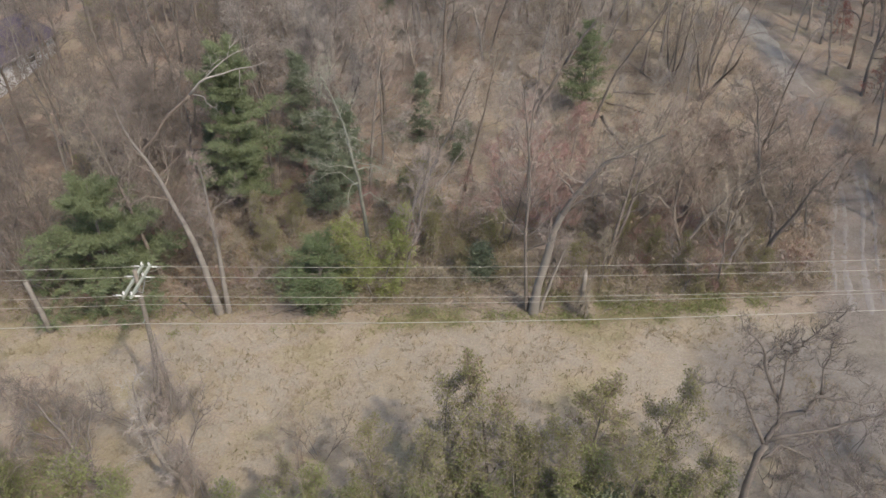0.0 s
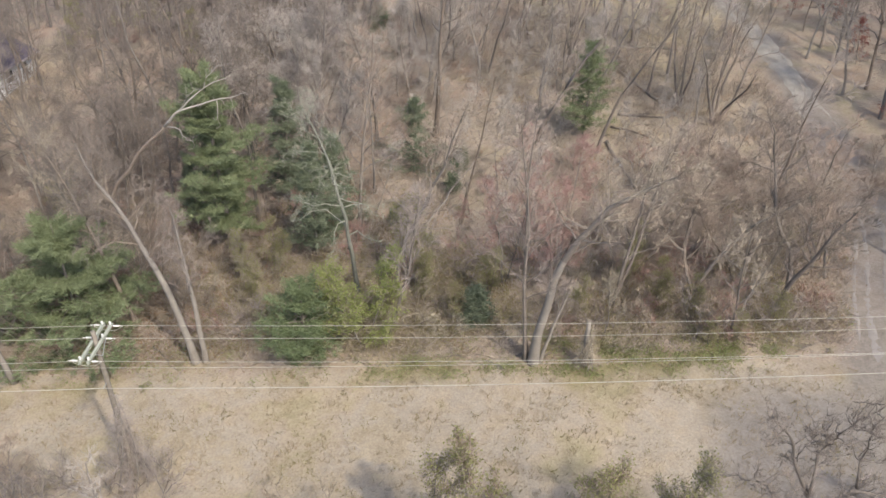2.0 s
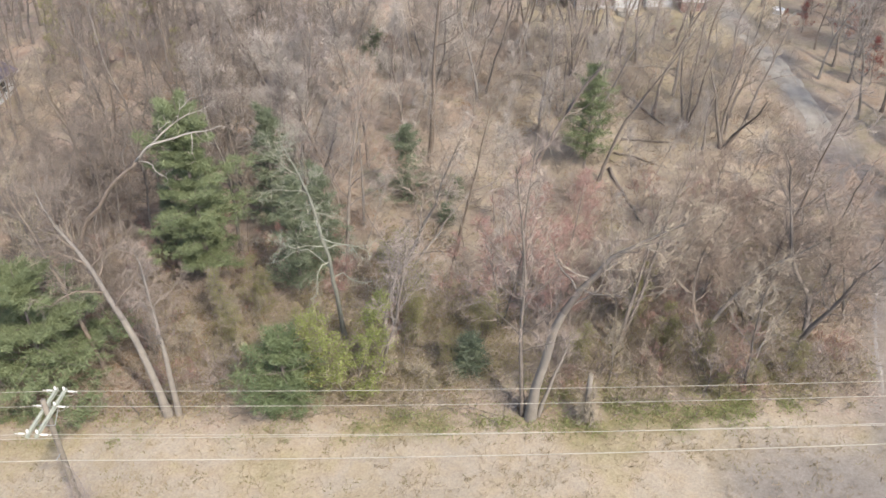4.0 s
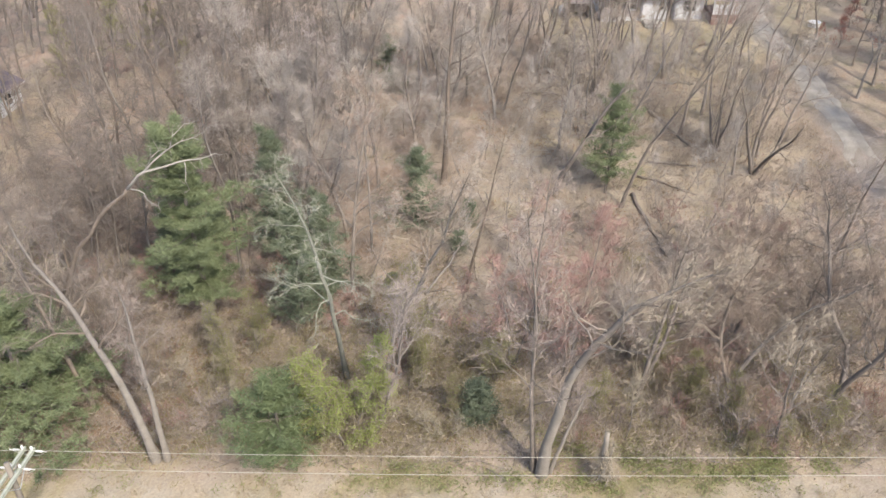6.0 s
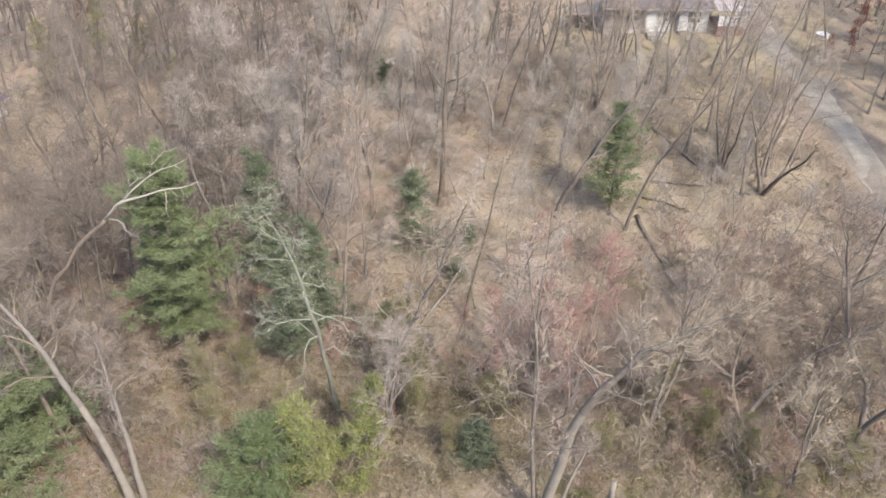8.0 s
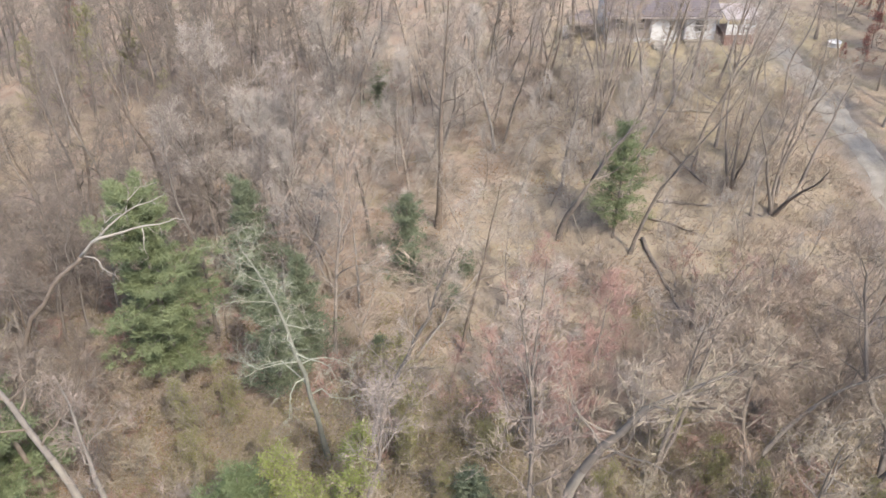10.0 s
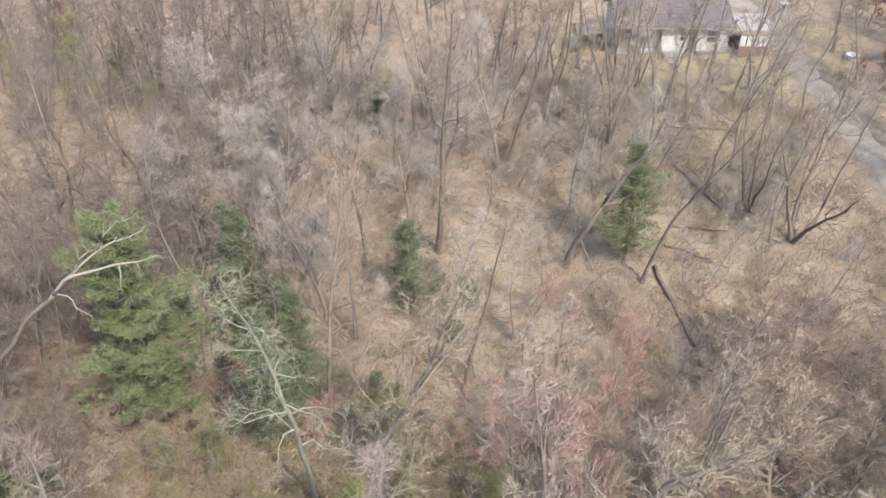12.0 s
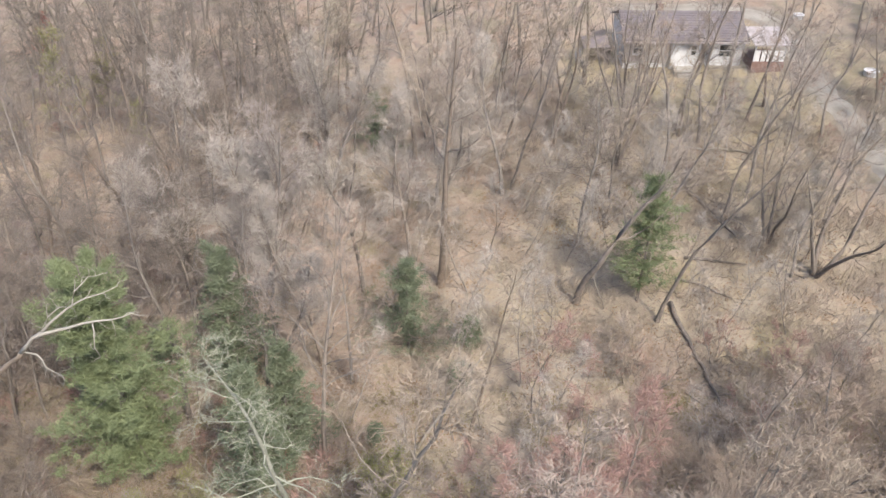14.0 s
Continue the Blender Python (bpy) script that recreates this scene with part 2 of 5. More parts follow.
def joined(name, layers, parent, label="", kind="stuff"):
    """One part of several layers, each a Buf with its material: too fine to pick apart."""
    whole, index = Buf(), []
    for k, (buf, mat) in enumerate(layers):
        n = len(whole.v)
        whole.v += buf.v
        whole.f += [tuple(i + n for i in f) for f in buf.f]
        index += [k] * len(buf.f)
    me = whole.mesh(name, layers[0][1])
    for _, mat in layers[1:]:
        me.materials.append(mat)
    me.polygons.foreach_set("material_index", index)
    ob = new(name, me)
    ob.parent = parent
    return tagged(ob, label, kind=kind)


def unit(v):
    return v / (np.linalg.norm(v) + 1e-9)


def softplus(s):
    return s if s > 30 else math.log1p(math.exp(s))


def gz(x, y):
    """The height of the ground."""
    return 0.06 * min(70, max(-70, x)) + 0.36 * (softplus((y - 60) / 4) - softplus((y - 135) / 4))


# ---- ground ----
ROAD = [(24.3, 34), (26.0, 41), (28.7, 50), (31.5, 57), (33.3, 64), (34.0, 75), (34.0, 85), (33.3, 95), (32.2, 103), (32.3, 110), (32.4, 114.5), (30.5, 118.5), (26, 120.2), (17, 120.6)]


def road_distance(x, y):
    best = 1e9
    for (ax, ay), (bx, by) in zip(ROAD, ROAD[1:]):
        t = max(0, min(1, ((x - ax) * (bx - ax) + (y - ay) * (by - ay)) / ((bx - ax) ** 2 + (by - ay) ** 2)))
        best = min(best, math.hypot(x - ax - t * (bx - ax), y - ay - t * (by - ay)))
    return best


def smooth(a, b, x):
    t = max(0.0, min(1.0, (x - a) / (b - a)))
    return t * t * (3 - 2 * t)


def wander(x, y, s, k=0.0):
    return noise.noise(Vector((x / s, y / s, k)))


def bumps(x, y):
    if max(abs(x), abs(y - 60)) > 160:
        return 0.0
    b = 0.35 * wander(x, y, 9) + 0.12 * wander(x, y, 2.3, 4)
    return b * smooth(1.5, 4.5, road_distance(x, y)) * smooth(12, 22, math.hypot(x - 22.5, y - 112)) * smooth(12, 20, math.hypot(x + 50, y - 86))


def height(x, y):
    return gz(x, y) + bumps(x, y)


def zones(x, y):
    """How far the ground is dry grass, lawn or moss."""
    w = 2.2 * wander(x, y, 6, 1) + 1.0 * wander(x, y, 1.7, 2)
    edge = 46.2 + w - 0.02 * x
    grass = smooth(edge + 1.2, edge - 1.5, y)
    glade = smooth(9, 3, math.hypot((x - 5) * 0.75, (y - 70) * 0.6) + 2 * w)
    grass = max(grass, 0.75 * glade, 0.85 * smooth(17, 9, math.hypot(x - 17, (y - 82) * 0.8) + 2 * w))
    grass = max(grass, 0.65 * smooth(9.5, 5, math.hypot((x + 5) * 0.75, y - 51) + 2.5 * w), 0.35 * smooth(10, 5, math.hypot((x - 15) * 0.6, y - 50) + 2.5 * w))
    lawn = smooth(17, 13, math.hypot((x - 24) * 1.0, (y - 105) * 1.2) + w)
    lawn = max(lawn, 0.6 * smooth(12, 9, math.hypot(x + 49, y - 86) + w), 0.3 * smooth(8, 4, abs(x - 39.5) + w) * smooth(58, 64, y))
    moss = 0.6 * smooth(2.4, 0.2, abs(y - 46.0 - 1.4 * w)) * smooth(0.12, 0.5, wander(x, y, 2.6, 7) + 0.5 * wander(x, y, 1.1, 8) + 0.3 * smooth(5, 8, x) * smooth(22, 17, x))
    bare = max(0.85 * smooth(14.2, 17.5, x + 1.2 * w) * smooth(45.5, 40.5, y - 0.8 * w), 0.75 * smooth(2.6, 1.3, road_distance(x, y) + 0.4 * w))
    return grass, 0.8 * lawn, moss, bare


def axis(lo, hi, step, far):
    inner = list(np.arange(lo, hi + step / 2, step))
    out = [step * 1.6 ** k for k in range(1, 40)]
    left, right, s = [], [], 0.0
    for o in out:
        s += o
        if s > far:
            break
        left.append(lo - s)
        right.append(hi + s)
    return left[::-1] + inner + right


gx, gy = axis(-75, 60, 0.75, 3500), axis(14, 150, 0.75, 3500)
gb = Buf()
cols = []
for y in gy:
    for x in gx:
        gb.v.append((x, y, height(x, y)))
        near = -90 < x < 80 and 0 < y < 170
        cols.append(zones(x, y) if near else (0.2, 0.0, 0.0, 0.0))
nx = len(gx)
gb.f = [(j * nx + i, j * nx + i + 1, (j + 1) * nx + i + 1, (j + 1) * nx + i) for j in range(len(gy) - 1) for i in range(nx - 1)]
gm = gb.mesh("ground", GROUND, True)
layer = gm.color_attributes.new("zone", "FLOAT_COLOR", "POINT")
layer.data.foreach_set("color", [c for col in cols for c in col])
ground = tagged(new("ground", gm), "dry tan grass and brown leaf litter on sloping woodland ground", "ground", kind="structure")


def strip(name, line, width, lift, mat, label, ragged=0.25):
    """A road on the ground along a line of plan points."""
    pts = []
    for (ax, ay), (bx, by) in zip(line, line[1:]):
        n = max(2, int(math.hypot(bx - ax, by - ay) / 0.6))
        pts += [(ax + (bx - ax) * k / n, ay + (by - ay) * k / n) for k in range(n)]
    for _ in range(12):
        pts = [pts[0]] + [tuple((np.array(a) + 2 * np.array(b) + np.array(c)) / 4) for a, b, c in zip(pts, pts[1:], pts[2:])] + [pts[-1]]
    buf, rows = Buf(), 9
    for i, p in enumerate(pts):
        d = np.subtract(pts[min(i + 1, len(pts) - 1)], pts[max(0, i - 1)])
        d = d / np.linalg.norm(d)
        for k in range(rows):
            s = (k / (rows - 1) - 0.5) * (width + ragged * 2 * wander(p[0], p[1], 1.5, 3 + (k > 4)))
            x, y = p[0] + d[1] * s, p[1] - d[0] * s
            edge = abs(k / (rows - 1) - 0.5) * 2
            buf.v.append((x, y, height(x, y) + (lift * smooth(0, 12, i) - 0.1 * smooth(10, 0, i)) * (1 - 1.6 * edge ** 6) - 0.03 * math.cos(edge * 6.28 * 0.8)))
    buf.f = [(i * rows + k, i * rows + k + 1, (i + 1) * rows + k + 1, (i + 1) * rows + k) for i in range(len(pts) - 1) for k in range(rows - 1)]
    return tagged(new(name, buf.mesh(name, mat, True)), label, "road", kind="structure")


def beside(line, off):
    """A line that runs along another, off to its right."""
    out = []
    for i, p in enumerate(line):
        d = unit(np.subtract(line[min(i + 1, len(line) - 1)], line[max(0, i - 1)]))
        out.append((p[0] + d[1] * off, p[1] - d[0] * off))
    return out


def track(line, off, start, width):
    """A worn streak of pale grit, sunk here and there under the litter."""
    pts = []
    for (ax, ay), (bx, by) in zip(line, line[1:]):
        n = max(2, int(math.hypot(bx - ax, by - ay) / 0.3))
        pts += [(ax + (bx - ax) * k / n, ay + (by - ay) * k / n) for k in range(n)]
    for _ in range(40):
        pts = [pts[0]] + [tuple((np.array(a) + 2 * np.array(b) + np.array(c)) / 4) for a, b, c in zip(pts, pts[1:], pts[2:])] + [pts[-1]]
    pts = [p for p in beside(pts, off) if p[1] > start]
    buf, rows = Buf(), 7
    for i, p in enumerate(pts):
        d = unit(np.subtract(pts[min(i + 1, len(pts) - 1)], pts[max(0, i - 1)]))
        wide = width * (0.9 + 0.9 * wander(p[0], p[1], 4.0, off * 5))
        fade = smooth(0, 14, i) * smooth(0, 6, len(pts) - i)
        for k in range(rows):
            u = k / (rows - 1) - 0.5
            s = u * wide + 0.3 * wander(p[0], p[1], 8.0, off * 3) + 0.1 * wander(p[0], p[1], 0.7, k * 3.7)
            x, y = p[0] + d[1] * s, p[1] - d[0] * s
            sunk = 0.035 * wander(x, y, 0.4, 30 + off) + 0.03 * wander(x, y, 2.5, 31)
            buf.v.append((x, y, height(x, y) - 0.04 + (0.058 * (1 - (2 * abs(u)) ** 2) + sunk) * fade))
    buf.f = [(i * rows + k, i * rows + k + 1, (i + 1) * rows + k + 1, (i + 1) * rows + k) for i in range(len(pts) - 1) for k in range(rows - 1)]
    tagged(new("wheel_track", buf.mesh("wheel_track", GRIT, True)), "pale worn wheel track across bare ground", "road", kind="structure")


LANE, TRACK = ROAD[5:], ROAD[1:5]
GRIT = varied("pale grit", (0.174, 0.159, 0.147), (0.258, 0.24, 0.222), 2.5, 0.95, 0.3)
strip("road", LANE, 2.5, 0.08, GRAVEL, "pale grey gravel lane through the woods to the house", 0.5)
for off, start, width in ((-1.3, 44.0, 0.4), (-0.6, 42.5, 0.75), (0.7, 41.8, 0.8), (1.6, 42.5, 0.4)):
    track(TRACK, off, start, width)


# ---- trees ----
def bough(rng, p, d, length, n, wobble, up):
    pts, d = [p], unit(d)
    for _ in range(n):
        d = unit(d + rng.normal(0, wobble, 3) + np.array((0, 0, up)))
        pts.append(pts[-1] + d * length / n)
    return pts


def aside(rng, d, angle):
    """A direction that leans from d by an angle in degrees, to a chance side."""
    r = rng.normal(0, 1, 3)
    s = unit(r - d * np.dot(r, d))
    a = radians(angle)
    return unit(d * math.cos(a) + s * math.sin(a))


def spray(rng, limbs, twigs, leaves, p, d, length, r, subs, fine, leafy, tw=0.013, forks=2, drop=0.0, wob=0.21, tlen=1.0):
    """One limb with its side branches, twigs and, if leafy, small leaves."""
    pts = bough(rng, p, d, length, 5, wob, 0.08 - drop)
    limbs.tube(pts, [r * (1 - 0.82 * k / 5) for k in range(6)], 5)
    for k in range(subs):
        s = 0.2 + 0.8 * (k + rng.random()) / subs
        i = min(4, int(s * 5))
        q = pts[i] + (pts[i + 1] - pts[i]) * (s * 5 - i)
        sd = aside(rng, unit(pts[i + 1] - pts[i]), rng.uniform(25, 60))
        sl = length * rng.uniform(0.28, 0.5) * (1.1 - 0.5 * s)
        sp = bough(rng, q, sd, sl, 3, wob + 0.08, 0.1 - drop)
        sr = max(tw, r * 0.22 * (1.1 - 0.6 * s))
        limbs.tube(sp, [sr, sr * 0.75, sr * 0.5, sr * 0.25], 3)
        for j in range(fine):
            u = 0.15 + 0.85 * (j + rng.random()) / fine
            h = min(2, int(u * 3))
            a = sp[h] + (sp[h + 1] - sp[h]) * (u * 3 - h)
            td = aside(rng, unit(sp[h + 1] - sp[h]), rng.uniform(20, 55))
            td = unit(td + np.array((0, 0, 0.15 - drop)))
            tl = tlen * min(1.7, max(0.5, sl * rng.uniform(0.35, 0.75)))
            b = a + td * tl
            twigs.twig(a, b, tw)
            for _ in range(forks):
                c = a + td * tl * rng.uniform(0.15, 0.75)
                twigs.twig(c, c + aside(rng, td, rng.uniform(20, 55)) * tl * rng.uniform(0.5, 1.0), tw * 0.85)
            for _ in range(leafy):
                c = a + td * tl * rng.uniform(0.2, 1.1) + rng.normal(0, 0.08, 3)
                ld = unit(rng.normal(0, 1, 3))
                leaves.leaf(c, ld, unit(np.cross(ld, rng.normal(0, 1, 3))), rng.uniform(0.07, 0.13), rng.uniform(0.025, 0.045))


def bare_tree(name, label, seed, tall, r0, limbs=13, subs=7, fine=6, first=0.35, spread=0.36, lean=(0.0, 0.0), stems=1, splay=0.25, angle=55, leafy=0, tw=0.0115,
              forks=2, bark=None, twig=None, leaf=None, crook=0.05, bend=(0.0, 0.0), group="woodland trees", drop=0.0, category="tree", limb_bark=None, bole=0, limb_size=0.38, wob=0.21, path=None, tlen=1.0, foot=None):
    """A leafless tree of one or more stems: trunk, limbs, twigs and perhaps young leaves."""
    rng = np.random.default_rng(seed)
    root = tagged(new(name), label, category, group)
    lb, tb, vb = Buf(), Buf(), Buf()
    for s in range(stems):
        trunk = Buf()
        az = 2 * math.pi * (s + rng.random() * 0.5) / stems
        hs = tall * (1 if s == 0 else rng.uniform(0.75, 1.0))
        sp = splay if stems > 1 else 0.0
        d0 = unit(np.array((lean[0] + sp * math.cos(az), lean[1] + sp * math.sin(az), 1.0)))
        pts, d = [np.array((0.12 * (stems > 1) * math.cos(az), 0.12 * (stems > 1) * math.sin(az), -0.25))], d0
        n = 10
        for k in range(n):
            d = unit(d + rng.normal(0, crook, 3) + np.array((bend[0], bend[1], 0.03)))
            pts.append(pts[-1] + d * hs / n)
        if path:
            knots = np.array(path, float)
            at = np.linspace(0, len(knots) - 1, n + 1)
            pts = [np.array([np.interp(a, range(len(knots)), knots[:, c]) for c in range(3)]) + rng.normal(0, 0.06, 3) for a in at]
        rs = r0 * (1.0 if stems == 1 else 0.8)
        rad = [rs * (1.35 if k == 0 else (1 - 0.9 * k / n) ** 0.85) for k in range(n + 1)]
        if bole and s == 0:
            fb = Buf()
            fb.tube(pts[: bole + 1], rad[: bole + 1], 8)
            part("bole", fb, foot or PALE_BARK, root, "lower trunk of another tone", True)
            trunk.tube(pts[bole:], rad[bole:], 8)
        else:
            trunk.tube(pts, rad, 8 if r0 > 0.12 else 5)
        part("trunk", trunk, bark or BARK, root, smooth=True)
        for k in range(limbs):
            t = first + (0.98 - first) * (k + rng.random()) / limbs
            i = min(n - 1, int(t * n))
            p = pts[i] + (pts[i + 1] - pts[i]) * (t * n - i)
            f = (t - first) / (1 - first)
            a = radians(angle * (1 - 0.55 * f) * rng.uniform(0.75, 1.2))
            z = 2.4 * k + rng.uniform(-0.5, 0.5)
            ax = unit(pts[i + 1] - pts[i])
            d = unit(ax * math.cos(a) + math.sin(a) * np.array((math.cos(z), math.sin(z), 0)))
            ln = spread * hs * rng.uniform(0.65, 1.1) * (1 - 0.62 * f)
            spray(rng, lb, tb, vb, p, d, ln, max(0.02, rad[i] * limb_size), subs, fine, leafy, tw, forks, drop, wob, tlen)
    joined("crown", [(lb, limb_bark or bark or BARK), (tb, twig or TWIG)], root)
    if vb.v:
        tagged(part("foliage", vb, leaf or BUD, root, "sparse young leaves"), kind="stuff")
    return root


def conifer(name, label, seed, tall, width, mat, whorls=18, per=6, tufts=9, needles=14, size=0.34, first=0.08, lean=(0.0, 0.0), r0=0.16, ragged=0.25, taper=0.8, rise=0.15, waist=1.0, clump=0.0):
    """A needle tree: trunk, whorls of boughs, tufts of needles."""
    rng = np.random.default_rng(seed)
    root = tagged(new(name), label, "conifer", "evergreens in the woods")
    trunk, lb, nb = Buf(), Buf(), Buf()
    top = np.array((lean[0] * tall, lean[1] * tall, tall))
    trunk.tube([top * k / 6 + np.array((0, 0, -0.2 if k == 0 else 0)) for k in range(7)], [r0 * (1.05 - k / 6) + 0.01 for k in range(7)], 7)
    for w in range(whorls):
        f = first + (0.97 - first) * (w + rng.uniform(-0.9, 0.9)) / whorls
        f = min(0.97, max(0.02, f))
        reach = width * (1 - f) ** taper * (0.55 + 0.45 * smooth(0, 0.3, f + 0.12)) * (waist + (1 - waist) * smooth(0.05, 0.55, f))
        for k in range(per):
            az = 2 * math.pi * (k + rng.uniform(-0.3, 0.3)) / per + w * 0.7
            ln = max(0.3, reach * rng.uniform(1 - 2 * ragged, 1 + 0.5 * ragged))
            fk = min(0.97, max(0.02, f + rng.uniform(-0.035, 0.035)))
            d = unit(np.array((math.cos(az), math.sin(az), rise + 0.6 * f * f - 0.1 * (1 - f))))
            pts = bough(rng, top * fk, d, ln, 4, 0.08, 0.05)
            lb.tube(pts, [0.035, 0.028, 0.02, 0.014, 0.006], 3)
            for j in range(tufts):
                s = 0.22 + 0.8 * (j + rng.random()) / tufts
                i = min(3, int(s * 4))
                ax = unit(pts[i + 1] - pts[i])
                s = min(1.05, clump * round(s / clump) + 0.35 * clump * rng.normal()) if clump else s
                i = min(3, max(0, int(s * 4)))
                off = np.cross(ax, (0, 0, 1)) * rng.uniform(-1, 1) * 0.38 * ln * min(1, 1.25 - s * 0.75)
                c = pts[i] + (pts[i + 1] - pts[i]) * (s * 4 - i) + off + np.array((0, 0, rng.uniform(-0.06, 0.1)))
                for _ in range(needles):
                    nd = unit(rng.normal(0, 1, 3) * np.array((1, 1, 0.6)) + ax * 0.5 + np.array((0, 0, 0.35)))
                    sd = unit(np.cross(nd, rng.normal(0, 1, 3)))
                    L = size * rng.uniform(0.7, 1.25)
                    n = len(nb.v)
                    c2 = c + rng.normal(0, 0.13, 3) * np.array((1, 1, 0.6))
                    nb.v += [tuple(c2 - sd * 0.075 * L), tuple(c2 + sd * 0.075 * L), tuple(c2 + nd * L)]
                    nb.f.append((n, n + 1, n + 2))
    part("trunk", trunk, DARK_BARK, root, smooth=True)
    joined("crown", [(lb, DARK_BARK), (nb, mat)], root)
    return root


def stand(ob, x, y, turn=0.0, size=1.0, wide=1.0):
    """Puts a thing on the ground."""
    ob.matrix_basis = pose(x, y, height(x, y), 0, 0, turn) @ Matrix.Diagonal((size * wide, size * wide, size, 1))
    return ob


def again(ob, x, y, turn=0.0, size=1.0, wide=1.0):
    c = copy_thing(ob, Matrix())
    return stand(c, x, y, turn, size, wide)


HEROES = []


def hero(ob, x, y, turn=0.0, size=1.0):
    HEROES.append((x, y))
    return stand(ob, x, y, turn, size)


# trees at the edge of the clearing
hero(bare_tree("tall_bare_tree", "tall leaning bare tree with a pale trunk", 11, 15.5, 0.25, 15, 8, 6, 0.42, 0.34, bole=4, wob=0.3, twig=DARK_TWIG,
               path=((0, 0, -0.3), (-0.7, 0.2, 3.7), (-1.4, 0.4, 7.0), (-2.6, 0.6, 10.0), (-3.9, 0.8, 12.6), (-4.7, 1.0, 15.0))), -15.35, 46.75)
hero(bare_tree("tall_bare_tree", "slim bare tree with a pale broken trunk", 12, 11.5, 0.2, 11, 7, 5, 0.42, 0.3, bole=5, wob=0.34, limb_bark=SUNLIT_LIMB,
               path=((0, 0, -0.3), (-0.1, 0.1, 3.0), (-0.15, 0.2, 6.0), (-0.5, 0.4, 8.5), (-0.7, 0.6, 11.5))), -14.75, 46.8)
hero(bare_tree("tall_bare_tree", "tall leaning bare tree with dark bark", 19, 14.5, 0.17, 13, 8, 6, 0.3, 0.36, (-0.32, 0.1)), -20.4, 50.6)
hero(bare_tree("forked_bare_tree", "large bare tree with a straight dark stem", 13, 17.5, 0.16, 14, 7, 6, 0.3, 0.26, (-0.03, 0.0), crook=0.04, bark=DARK_BARK, stems=2, splay=0.06), 5.65, 46.1)
hero(bare_tree("forked_bare_tree", "bare tree with a pale trunk arching over the thicket", 14, 14.5, 0.3, 14, 8, 5, 0.42, 0.33, bole=4, wob=0.34, limb_size=0.32, angle=70,
               path=((0, 0, -0.3), (0.3, -0.1, 3.4), (0.75, -0.2, 6.4), (1.4, -0.2, 8.3), (2.3, -0.2, 10.0), (3.4, -0.1, 11.5), (4.9, 0.1, 12.3), (6.8, 0.4, 13.0))), 5.95, 45.8)
hero(bare_tree("broken_tree", "short broken pale stem with bare side branches", 39, 6.0, 0.15, 6, 5, 4, 0.55, 0.3, (0.22, 0.03), bark=PALE_BARK), 6.35, 45.9)
hero(bare_tree("bare_tree", "dark double-stemmed bare tree in the thicket", 15, 12.0, 0.2, 11, 7, 6, 0.35, 0.42, (0.12, 0.05), stems=2, splay=0.14, bark=DARK_BARK), 11.7, 51.4)
hero(bare_tree("bare_tree", "spreading bare tree over the thicket", 16, 11.5, 0.19, 13, 8, 7, 0.25, 0.46, (0.1, 0.0), stems=2, splay=0.3, crook=0.14, wob=0.34), 17.5, 52.5)
hero(bare_tree("bare_tree", "dense dark crooked tree beside the lane", 17, 13.5, 0.24, 15, 8, 6, 0.25, 0.42, (0.14, -0.05), stems=2, splay=0.35, crook=0.16, wob=0.4, bark=DARK_BARK, twig=DARK_TWIG, forks=3), 22.6, 50.8)
hero(bare_tree("red_budding_tree", "bare tree with fine reddish budding twigs", 18, 10.5, 0.12, 13, 8, 7, 0.25, 0.32, twig=RED_TWIG, limb_bark=RED_TWIG, stems=2, splay=0.2, forks=4), 7.7, 53.4)
hero(bare_tree("red_budding_tree", "bare tree with fine reddish budding twigs", 20, 8.5, 0.1, 13, 7, 7, 0.2, 0.34, twig=RED_TWIG, stems=2, splay=0.2), 4.6, 54.5)

